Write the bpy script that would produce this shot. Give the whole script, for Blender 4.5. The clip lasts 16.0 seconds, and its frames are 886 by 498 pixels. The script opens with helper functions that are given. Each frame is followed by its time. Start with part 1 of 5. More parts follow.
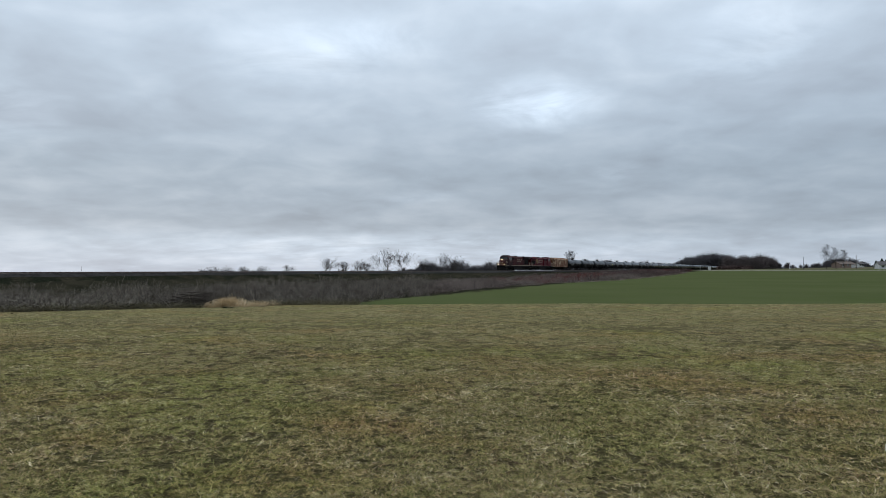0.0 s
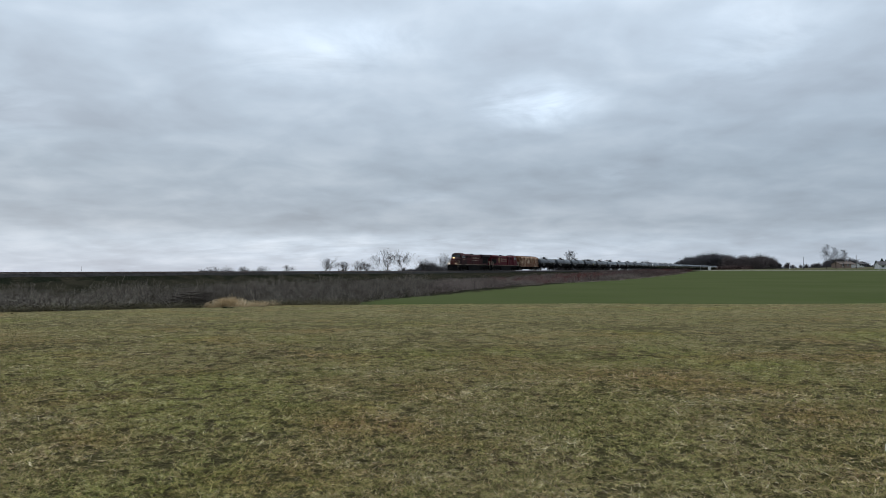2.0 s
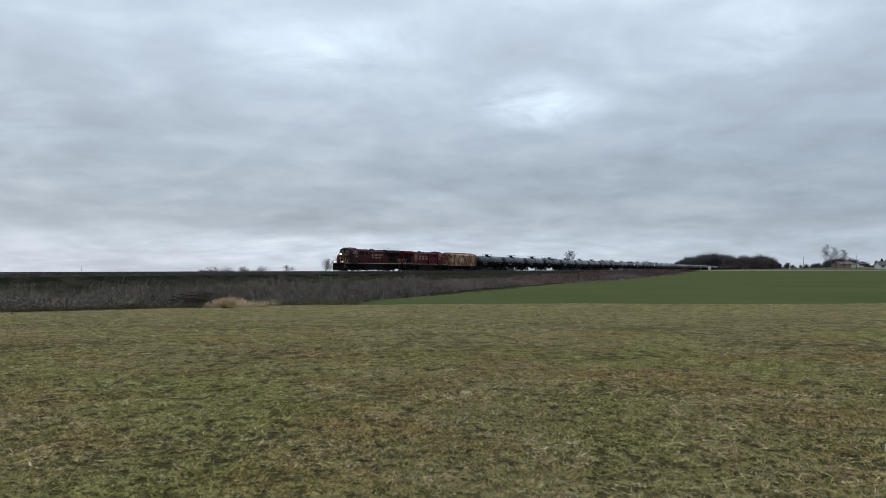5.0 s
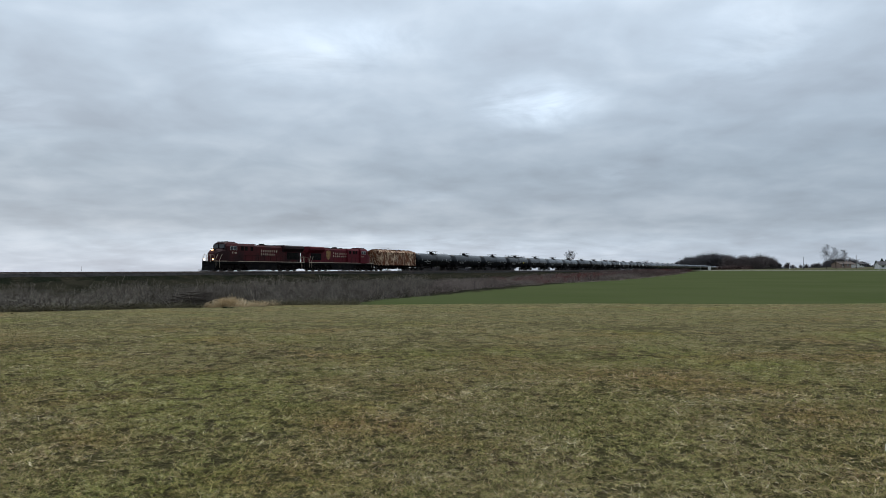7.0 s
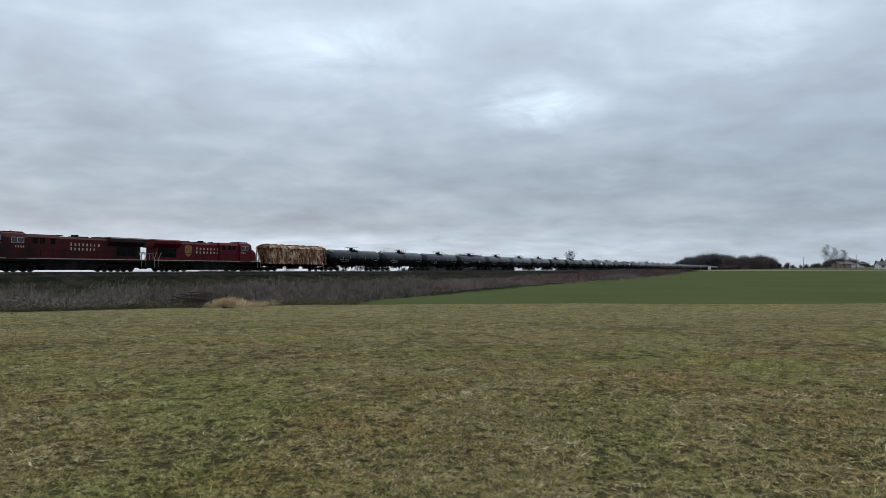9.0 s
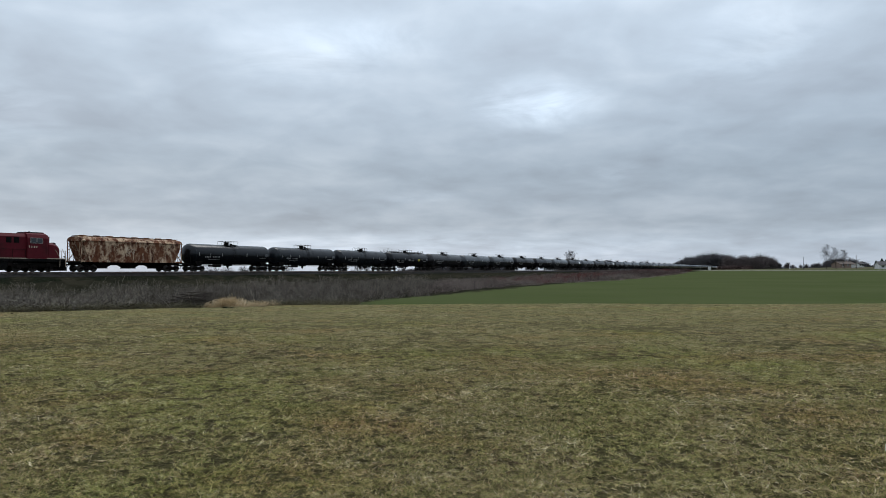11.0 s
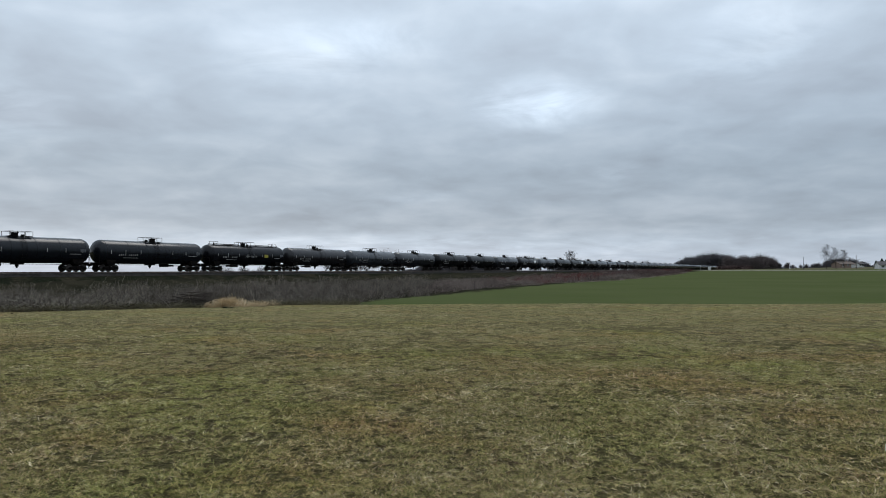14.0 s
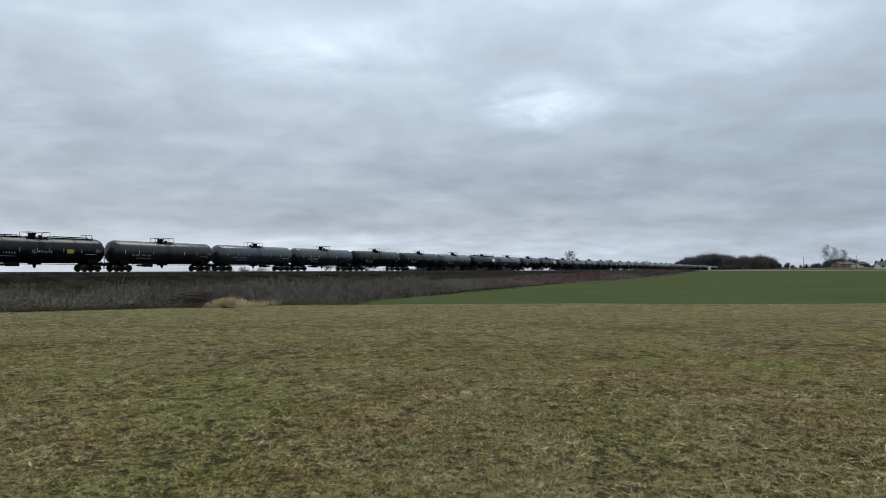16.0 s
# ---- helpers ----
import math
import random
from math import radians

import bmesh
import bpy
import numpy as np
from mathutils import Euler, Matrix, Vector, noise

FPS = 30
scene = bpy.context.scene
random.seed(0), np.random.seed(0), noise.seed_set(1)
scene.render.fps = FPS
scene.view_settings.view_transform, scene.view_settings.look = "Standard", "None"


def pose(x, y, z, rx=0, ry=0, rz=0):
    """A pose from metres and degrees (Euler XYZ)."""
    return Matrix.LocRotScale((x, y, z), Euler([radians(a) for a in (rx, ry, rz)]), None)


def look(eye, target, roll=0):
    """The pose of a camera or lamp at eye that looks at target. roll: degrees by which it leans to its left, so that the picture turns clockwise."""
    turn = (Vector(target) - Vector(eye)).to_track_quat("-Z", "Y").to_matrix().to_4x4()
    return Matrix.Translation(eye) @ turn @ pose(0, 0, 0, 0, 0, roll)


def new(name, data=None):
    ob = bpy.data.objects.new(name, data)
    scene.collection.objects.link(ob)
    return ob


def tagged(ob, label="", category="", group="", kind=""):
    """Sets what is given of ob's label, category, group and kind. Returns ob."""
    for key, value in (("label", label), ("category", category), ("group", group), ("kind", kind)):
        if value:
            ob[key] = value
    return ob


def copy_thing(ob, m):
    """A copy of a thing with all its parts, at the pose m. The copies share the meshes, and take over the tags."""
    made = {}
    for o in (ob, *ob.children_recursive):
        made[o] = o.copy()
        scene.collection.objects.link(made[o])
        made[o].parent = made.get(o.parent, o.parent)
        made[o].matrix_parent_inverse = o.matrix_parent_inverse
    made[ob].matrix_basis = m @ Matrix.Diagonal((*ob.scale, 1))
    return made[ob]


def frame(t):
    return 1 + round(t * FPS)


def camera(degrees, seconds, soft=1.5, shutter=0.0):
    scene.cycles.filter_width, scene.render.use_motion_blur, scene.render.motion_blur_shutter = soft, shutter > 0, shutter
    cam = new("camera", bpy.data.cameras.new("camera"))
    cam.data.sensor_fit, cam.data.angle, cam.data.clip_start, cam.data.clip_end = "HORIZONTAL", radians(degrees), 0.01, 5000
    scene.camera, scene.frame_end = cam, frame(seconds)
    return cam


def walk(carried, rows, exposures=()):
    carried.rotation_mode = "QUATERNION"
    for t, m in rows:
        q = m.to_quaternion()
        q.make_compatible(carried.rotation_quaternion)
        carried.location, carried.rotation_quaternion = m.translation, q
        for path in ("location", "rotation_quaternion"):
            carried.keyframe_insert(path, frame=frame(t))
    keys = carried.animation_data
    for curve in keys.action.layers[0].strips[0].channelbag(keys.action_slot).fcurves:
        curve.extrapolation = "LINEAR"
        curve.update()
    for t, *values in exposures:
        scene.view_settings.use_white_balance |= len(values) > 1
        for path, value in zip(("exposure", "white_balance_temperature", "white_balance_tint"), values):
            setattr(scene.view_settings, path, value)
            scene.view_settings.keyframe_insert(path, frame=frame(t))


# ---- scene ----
# ---- camera: a phone held still at eye height on the lawn ----
EYE_Z = 1.6
cam = camera(67.0, 16.0, soft=0.75)
view = look((0, 0, EYE_Z), (0, 100, EYE_Z + 3.085))
walk(cam, [(0, view), (16.0, view)])

# ---- the plan: track line, railhead height, zones ----
TH = math.atan(0.5395)
ST, CT = math.sin(TH), math.cos(TH)
TRACK_Y = 170.1          # where the track crosses the camera's axis
RAIL_Z = 1.33
RAIL_YAW = math.degrees(math.atan2(-CT, -ST))


def on_track(s, p=0.0, z=0.0):
    """A point s metres up the line from the axis, p metres from the track towards the lawn."""
    return Vector((s * ST + p * CT, TRACK_Y + s * CT - p * ST, z))


def track_coords(x, y):
    dy = y - TRACK_Y
    return x * ST + dy * CT, x * CT - dy * ST


def smooth(a, b, v):
    t = np.clip((v - a) / (b - a), 0, 1)
    return t * t * (3 - 2 * t)


def ground_z(x, y):
    """Height of the ground: lawn, crop field, embankment, low land beyond the line."""
    x, y = np.asarray(x, float), np.asarray(y, float)
    s, p = track_coords(x, y)
    right = smooth(0.26, 0.42, x / np.maximum(y, 1.0))
    crop = np.minimum(-1.85 + 0.007 * y, 1.25)
    edge = 30.6 + 0.03 * x
    lawn = 0.012 * np.sin(x * 0.9 + 1.3) * np.sin(y * 0.7) + 0.02 * np.sin(x * 0.31) * np.sin(y * 0.23 + 1)
    z = lawn + (crop - lawn) * smooth(0.0, 14.0, y - edge)
    bank = np.maximum(z, RAIL_Z - 0.62)
    z = z + (bank - z) * (1 - smooth(2.6, 11.0, np.abs(p)))
    low = -1.2 - 0.011 * np.clip(-p - 12, 0, 1400)
    beyond = low + (1.25 - low) * right
    z = np.where(p < 0, z + (beyond - z) * smooth(3.0, 25.0, -p), z)
    z = z + 2.3 * np.exp(-(((x - 300) / 75) ** 2 + ((y - 465) / 50) ** 2))
    far = smooth(1100, 2400, np.hypot(x, y))
    return z - far * 6 * (1 - right)


# ---- light: an overcast winter sky ----
world = bpy.data.worlds.new("overcast_sky")
scene.world = world
world.use_nodes = True
SUN_EL, SUN_AZ = radians(64), radians(12)


def sky():
    nt = world.node_tree
    nt.nodes.clear()
    n, l = nt.nodes.new, nt.links.new

    def math_node(op, a, b=None, clamp=False):
        m = n("ShaderNodeMath")
        m.operation, m.use_clamp = op, clamp
        for i, v in enumerate((a, b)):
            if v is None:
                continue
            if isinstance(v, (int, float)):
                m.inputs[i].default_value = v
            else:
                l(v, m.inputs[i])
        return m.outputs[0]

    tc = n("ShaderNodeTexCoord")
    sep = n("ShaderNodeSeparateXYZ")
    l(tc.outputs["Generated"], sep.inputs[0])
    up = math_node("ADD", math_node("MAXIMUM", sep.outputs["Z"], 0.0), 0.20)
    flat = n("ShaderNodeCombineXYZ")
    l(math_node("DIVIDE", sep.outputs["X"], up), flat.inputs[0])
    l(math_node("DIVIDE", sep.outputs["Y"], up), flat.inputs[1])

    def cloud(scale, detail, rough, offset, stretch=1.0, warp=0.0):
        mp = n("ShaderNodeMapping")
        l(flat.outputs[0], mp.inputs[0])
        mp.inputs["Location"].default_value = offset
        mp.inputs["Scale"].default_value = (stretch, 1.0, 1.0)
        nz = n("ShaderNodeTexNoise")
        l(mp.outputs[0], nz.inputs["Vector"])
        nz.inputs["Scale"].default_value = scale
        nz.inputs["Detail"].default_value = detail
        nz.inputs["Roughness"].default_value = rough
        nz.inputs["Distortion"].default_value = warp
        return nz.outputs["Fac"]

    # broad folds of the deck, billows, and fine wisps
    big = cloud(1.3, 4.0, 0.5, (3.1, 0.7, 0), 1.0)
    mid = cloud(3.6, 5.0, 0.48, (5.7, 1.9, 0), 1.0, 0.35)
    fine = cloud(9.0, 5.0, 0.48, (7.3, 2.4, 0), 1.0, 0.3)
    v = math_node("ADD", math_node("MULTIPLY", big, 0.46), math_node("MULTIPLY", mid, 0.42))
    v = math_node("ADD", v, math_node("MULTIPLY", fine, 0.12))
    # the deck lightens overhead and in a band low on the horizon
    ramp = n("ShaderNodeValToRGB")
    e = ramp.color_ramp.elements
    e[0].position, e[0].color = 0.35, (0.395, 0.450, 0.525, 1)
    e[1].position, e[1].color = 0.66, (0.580, 0.655, 0.745, 1)
    m = e.new(0.50)
    m.color = (0.470, 0.545, 0.635, 1)
    l(v, ramp.inputs[0])
    lift = n("ShaderNodeValToRGB")
    f = lift.color_ramp.elements
    f[0].position, f[0].color = 0.0, (1.20, 1.15, 1.15, 1)
    f[1].position, f[1].color = 1.0, (1.9, 1.9, 1.9, 1)
    for pos, k in ((0.040, 1.12), (0.066, 0.88), (0.14, 0.88), (0.22, 1.10), (0.32, 1.30), (0.45, 1.38), (0.7, 1.65)):
        q = f.new(pos)
        q.color = (k * (1.02 if pos < 0.1 else 0.995), k, k * 1.0, 1)
    l(math_node("MAXIMUM", sep.outputs["Z"], 0.0), lift.inputs[0])
    mul = n("ShaderNodeMixRGB")
    mul.blend_type = "MULTIPLY"
    mul.inputs[0].default_value = 1.0
    l(ramp.outputs[0], mul.inputs[1])
    l(lift.outputs[0], mul.inputs[2])
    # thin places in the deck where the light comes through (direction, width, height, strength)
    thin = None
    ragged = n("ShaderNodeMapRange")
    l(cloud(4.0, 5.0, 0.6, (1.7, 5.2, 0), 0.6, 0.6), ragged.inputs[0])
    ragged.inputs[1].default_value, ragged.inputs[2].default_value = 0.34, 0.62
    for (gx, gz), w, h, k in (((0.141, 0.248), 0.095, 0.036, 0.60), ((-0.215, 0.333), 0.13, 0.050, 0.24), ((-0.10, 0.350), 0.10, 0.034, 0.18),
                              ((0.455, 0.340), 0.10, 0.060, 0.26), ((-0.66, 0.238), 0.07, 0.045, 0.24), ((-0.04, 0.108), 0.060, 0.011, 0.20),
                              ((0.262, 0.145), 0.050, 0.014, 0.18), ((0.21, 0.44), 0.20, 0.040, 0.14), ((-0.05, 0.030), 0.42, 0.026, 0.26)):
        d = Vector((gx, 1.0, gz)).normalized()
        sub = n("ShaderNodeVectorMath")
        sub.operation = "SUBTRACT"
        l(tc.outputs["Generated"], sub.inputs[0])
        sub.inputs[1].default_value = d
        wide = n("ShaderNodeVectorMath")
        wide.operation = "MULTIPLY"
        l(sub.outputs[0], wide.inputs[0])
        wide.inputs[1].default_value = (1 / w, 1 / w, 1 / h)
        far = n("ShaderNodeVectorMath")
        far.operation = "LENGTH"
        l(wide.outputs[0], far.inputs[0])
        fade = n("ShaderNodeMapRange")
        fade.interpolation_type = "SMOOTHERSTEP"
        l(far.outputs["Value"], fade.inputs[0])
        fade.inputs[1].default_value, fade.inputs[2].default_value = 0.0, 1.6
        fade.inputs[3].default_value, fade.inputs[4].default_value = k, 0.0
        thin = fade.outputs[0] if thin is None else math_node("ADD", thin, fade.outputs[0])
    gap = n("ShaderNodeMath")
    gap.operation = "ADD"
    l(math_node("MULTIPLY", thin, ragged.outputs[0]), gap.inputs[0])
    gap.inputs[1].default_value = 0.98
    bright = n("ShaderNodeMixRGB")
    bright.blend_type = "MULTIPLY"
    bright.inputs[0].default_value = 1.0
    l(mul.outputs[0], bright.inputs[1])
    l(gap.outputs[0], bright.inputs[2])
    side = n("ShaderNodeMapRange")
    l(math_node("MULTIPLY", sep.outputs["X"], math_node("SUBTRACT", 1.0, math_node("MULTIPLY", sep.outputs["Z"], 2.6, True))), side.inputs[0])
    side.inputs[1].default_value, side.inputs[2].default_value = -0.5, 0.6
    cast = n("ShaderNodeMixRGB")
    l(side.outputs[0], cast.inputs[0])
    cast.inputs[1].default_value = (1.075, 1.055, 1.030, 1)
    cast.inputs[2].default_value = (0.765, 0.805, 0.835, 1)
    tilt = n("ShaderNodeMixRGB")
    tilt.blend_type = "MULTIPLY"
    tilt.inputs[0].default_value = 1.0
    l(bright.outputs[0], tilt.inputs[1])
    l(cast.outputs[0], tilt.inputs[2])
    nishita = n("ShaderNodeTexSky")
    nishita.sky_type, nishita.sun_disc = "NISHITA", False
    nishita.sun_elevation, nishita.sun_rotation = SUN_EL, SUN_AZ
    dim = n("ShaderNodeMixRGB")
    dim.blend_type = "MULTIPLY"
    dim.inputs[0].default_value = 1.0
    l(nishita.outputs[0], dim.inputs[1])
    dim.inputs[2].default_value = (0.1, 0.1, 0.1, 1)
    mix = n("ShaderNodeMixRGB")
    mix.inputs[0].default_value = 0.93
    l(dim.outputs[0], mix.inputs[1])
    l(tilt.outputs[0], mix.inputs[2])
    bg = n("ShaderNodeBackground")
    bg.inputs["Strength"].default_value = 1.05
    l(mix.outputs[0], bg.inputs["Color"])
    out = n("ShaderNodeOutputWorld")
    l(bg.outputs[0], out.inputs["Surface"])


sky()
sun_data = bpy.data.lights.new("sun", "SUN")
sun_data.energy, sun_data.angle, sun_data.color = 1.4, radians(35), (1.0, 0.97, 0.93)
sun = new("sun", sun_data)
sun.matrix_world = look((0, 0, 60), (-math.sin(SUN_AZ) * 50, -math.cos(SUN_AZ) * 50, 60 - 50 * math.tan(SUN_EL)))

# ---- materials ----


def material(name, colour, rough=0.7, metal=0.0, spots=None, scale=1.0, amount=0.5, fine=None, bump=0.0,
             bump_scale=30.0, per="", vary=0.15, glow=0.0, stretch=(1, 1, 1), coat=0.0, spec=0.5):
    """A surface: base colour, stains of a second colour (spots) at one scale, grain at a finer one, relief, variation per object or island."""
    m = bpy.data.materials.new(name)
    m.use_nodes = True
    nt = m.node_tree
    n, l = nt.nodes.new, nt.links.new
    b = nt.nodes["Principled BSDF"]
    b.inputs["Roughness"].default_value = rough
    b.inputs["Metallic"].default_value = metal
    b.inputs["Coat Weight"].default_value = coat
    b.inputs["Specular IOR Level"].default_value = spec
    tc = n("ShaderNodeTexCoord")
    mp = n("ShaderNodeMapping")
    mp.inputs["Scale"].default_value = stretch
    l(tc.outputs["Object"], mp.inputs[0])

    def noise_fac(sc, detail=4.0):
        z = n("ShaderNodeTexNoise")
        l(mp.outputs[0], z.inputs["Vector"])
        z.inputs["Scale"].default_value, z.inputs["Detail"].default_value = sc, detail
        return z.outputs["Fac"]

    base = n("ShaderNodeRGB")
    base.outputs[0].default_value = (*colour, 1)
    col = base.outputs[0]
    if spots:
        r = n("ShaderNodeValToRGB")
        r.color_ramp.elements[0].position = 0.62 - amount * 0.4
        r.color_ramp.elements[1].position = 0.62 - amount * 0.4 + 0.2
        l(noise_fac(scale, 6.0), r.inputs[0])
        mx = n("ShaderNodeMixRGB")
        l(r.outputs[0], mx.inputs[0])
        l(col, mx.inputs[1])
        mx.inputs[2].default_value = (*spots, 1)
        col = mx.outputs[0]
    hsv = n("ShaderNodeHueSaturation")
    l(col, hsv.inputs["Color"])
    grain = n("ShaderNodeMapRange")
    l(noise_fac(fine or bump_scale), grain.inputs[0])
    grain.inputs[1].default_value, grain.inputs[2].default_value = 0.3, 0.7
    grain.inputs[3].default_value, grain.inputs[4].default_value = 1 - vary, 1 + vary
    val = grain.outputs[0]
    if per:
        if per == "object":
            rnd = n("ShaderNodeObjectInfo").outputs["Random"]
        else:
            rnd = n("ShaderNodeNewGeometry").outputs["Random Per Island"]
        mr = n("ShaderNodeMapRange")
        l(rnd, mr.inputs[0])
        mr.inputs[3].default_value, mr.inputs[4].default_value = 1 - 2 * vary, 1 + 2 * vary
        mu = n("ShaderNodeMath")
        mu.operation = "MULTIPLY"
        l(val, mu.inputs[0])
        l(mr.outputs[0], mu.inputs[1])
        val = mu.outputs[0]
    l(val, hsv.inputs["Value"])
    l(hsv.outputs[0], b.inputs["Base Color"])
    if bump:
        bp = n("ShaderNodeBump")
        bp.inputs["Strength"].default_value = bump
        bp.inputs["Distance"].default_value = 0.02
        l(noise_fac(bump_scale, 5.0), bp.inputs["Height"])
        l(bp.outputs[0], b.inputs["Normal"])
    if glow:
        m.cycles.emission_sampling = "NONE"
        b.inputs["Emission Color"].default_value = (*colour, 1)
        b.inputs["Emission Strength"].default_value = glow
    return m


RED = material("maroon_paint", (0.058, 0.0085, 0.0090), 0.55, spec=0.14, spots=(0.024, 0.008, 0.008), scale=0.4, amount=0.5, fine=3, vary=0.12)
BRIGHT_RED = material("red_paint", (0.088, 0.0065, 0.012), 0.52, spec=0.14, spots=(0.050, 0.007, 0.009), scale=0.6, amount=0.3, fine=3, vary=0.12)
BLACK = material("grimy_black_paint", (0.0045, 0.0042, 0.0042), 0.65, spec=0.07, spots=(0.014, 0.012, 0.010), scale=1.2, amount=0.4, fine=8)
GRIME = material("brake_dust_steel", (0.0055, 0.0047, 0.0043), 0.8, spec=0.06, spots=(0.012, 0.009, 0.0075), scale=2.5, amount=0.5, fine=15)
STEEL = material("worn_wheel_steel", (0.045, 0.040, 0.036), 0.5, 0.5, spots=(0.025, 0.018, 0.014), scale=4, amount=0.5)
CREAM = material("cream_lettering_paint", (0.42, 0.34, 0.25), 0.55, spots=(0.33, 0.24, 0.17), scale=2.0, amount=0.4)
WHITE = material("white_paint", (0.72, 0.72, 0.70), 0.5, spots=(0.5, 0.48, 0.44), scale=2.0, amount=0.4)
GOLD = material("gold_emblem_paint", (0.24, 0.13, 0.026), 0.5, spots=(0.12, 0.05, 0.02), scale=3.0, amount=0.45)
YELLOW = material("yellow_placard", (0.42, 0.37, 0.04), 0.6, spots=(0.25, 0.2, 0.05), scale=3)
GLASS = material("dark_window_glass", (0.02, 0.024, 0.028), 0.08, spec=0.5)
LAMP = material("lit_headlight", (1.0, 0.62, 0.32), 0.3, glow=3.5)
TANKS = {
    "black": material("gloss_black_tank_paint", (0.004, 0.0045, 0.006), 0.22, spec=0.22, spots=(0.009, 0.009, 0.010), scale=0.7, amount=0.35, fine=3, per="object"),
    "grey": material("dark_grey_tank_paint", (0.007, 0.008, 0.0105), 0.22, spec=0.28, spots=(0.007, 0.009, 0.011), scale=0.6, amount=0.4, fine=3, per="object"),
    "light": material("dusty_grey_tank_paint", (0.024, 0.027, 0.032), 0.17, spec=0.62, spots=(0.015, 0.018, 0.022), scale=0.6, amount=0.4, fine=3, per="object"),
    "brown": material("weathered_brown_grey_paint", (0.016, 0.015, 0.017), 0.24, spec=0.4, spots=(0.012, 0.011, 0.012), scale=0.8, amount=0.45, fine=3),
}
MARK = material("faded_white_marking", (0.40, 0.39, 0.36), 0.6, spots=(0.10, 0.10, 0.10), scale=5, amount=0.4)
STENCIL = material("grey_stencil_panel", (0.085, 0.088, 0.092), 0.6, spots=(0.045, 0.045, 0.048), scale=6, amount=0.5)
BALLAST = material("crushed_stone_ballast", (0.024, 0.023, 0.022), 0.9, spots=(0.012, 0.011, 0.010), scale=1.5, amount=0.5, fine=22, vary=0.45, bump=0.8, bump_scale=18, spec=0.05)
RAIL = material("rusty_rail_steel", (0.11, 0.07, 0.05), 0.55, 0.5, spots=(0.2, 0.17, 0.15), scale=3)
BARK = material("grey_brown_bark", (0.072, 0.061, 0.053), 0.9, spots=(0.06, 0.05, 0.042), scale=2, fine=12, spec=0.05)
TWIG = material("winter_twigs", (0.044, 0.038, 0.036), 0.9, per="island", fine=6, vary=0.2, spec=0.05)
# far twigs paler and bluer than TWIG: distance haze put into the colour
HAZY_WOODS = material("far_winter_twigs", (0.085, 0.080, 0.086), 0.95, per="island", fine=2, vary=0.2, spec=0.05)
BROWN_WOODS = material("brown_winter_twigs", (0.105, 0.087, 0.084), 0.95, per="island", fine=2, vary=0.2, spec=0.05)
EVERGREEN = material("evergreen_needles", (0.030, 0.045, 0.030), 0.9, per="island", vary=0.2, spec=0.05)


def rusty_hopper_paint():
    """Tan paint, broad rust blooms and pale vertical streaks."""
    m = bpy.data.materials.new("rust_streaked_beige_paint")
    m.use_nodes = True
    nt = m.node_tree
    n, l = nt.nodes.new, nt.links.new
    b = nt.nodes["Principled BSDF"]
    b.inputs["Roughness"].default_value = 0.85
    b.inputs["Specular IOR Level"].default_value = 0.15
    tc = n("ShaderNodeTexCoord")
    col = None
    for scale, stretch, lo, hi, colour in ((0.55, (1, 1, 0.9), 0.42, 0.54, (0.145, 0.056, 0.028)), (1.5, (1, 1, 0.65), 0.47, 0.56, (0.100, 0.034, 0.017)),
                                           (2.2, (1, 1, 0.40), 0.55, 0.68, (0.62, 0.50, 0.36)), (1.1, (1, 1, 0.5), 0.55, 0.62, (0.060, 0.022, 0.014)),
                                           (6.0, (1, 1, 0.4), 0.56, 0.70, (0.24, 0.12, 0.06))):
        mp = n("ShaderNodeMapping")
        mp.inputs["Scale"].default_value = stretch
        mp.inputs["Location"].default_value = (scale, 3.1 * scale, 0)
        l(tc.outputs["Object"], mp.inputs[0])
        z = n("ShaderNodeTexNoise")
        l(mp.outputs[0], z.inputs["Vector"])
        z.inputs["Scale"].default_value, z.inputs["Detail"].default_value, z.inputs["Roughness"].default_value = scale, 10.0, 0.68
        r = n("ShaderNodeMapRange")
        l(z.outputs["Fac"], r.inputs[0])
        r.inputs[1].default_value, r.inputs[2].default_value = lo, hi
        mx = n("ShaderNodeMixRGB")
        l(r.outputs[0], mx.inputs[0])
        if col is None:
            mx.inputs[1].default_value = (0.54, 0.39, 0.26, 1)
        else:
            l(col, mx.inputs[1])
        mx.inputs[2].default_value = (*colour, 1)
        col = mx.outputs[0]
    l(col, b.inputs["Base Color"])
    return m


RUST_BEIGE = rusty_hopper_paint()


# ---- mesh helpers ----
def part(name, bm, mat, parent=None, label="", split=None):
    """Links a bmesh as one mesh object under a thing or part. split: a key of a piece's middle; pieces with one key make one part."""
    if split:
        groups = {}
        bm.verts.index_update()
        left = set(bm.verts)
        while left:
            todo, piece = [left.pop()], []
            while todo:
                v = todo.pop()
                piece.append(v)
                for e in v.link_edges:
                    w = e.other_vert(v)
                    if w in left:
                        left.discard(w)
                        todo.append(w)
            c = sum((v.co for v in piece), Vector()) / len(piece)
            groups.setdefault(split(c), set()).update(v.index for v in piece)
        obs = []
        for key in sorted(groups):
            b2 = bm.copy()
            keep = groups[key]
            bmesh.ops.delete(b2, geom=[v for v in b2.verts if v.index not in keep], context="VERTS")
            obs.append(part(name, b2, mat, parent, label))
        bm.free()
        return obs[0]
    me = bpy.data.meshes.new(name)
    bm.to_mesh(me)
    bm.free()
    for mm in (mat if isinstance(mat, (list, tuple)) else [mat]):
        me.materials.append(mm)
    ob = new(name, me)
    ob.parent = parent
    return tagged(ob, label)


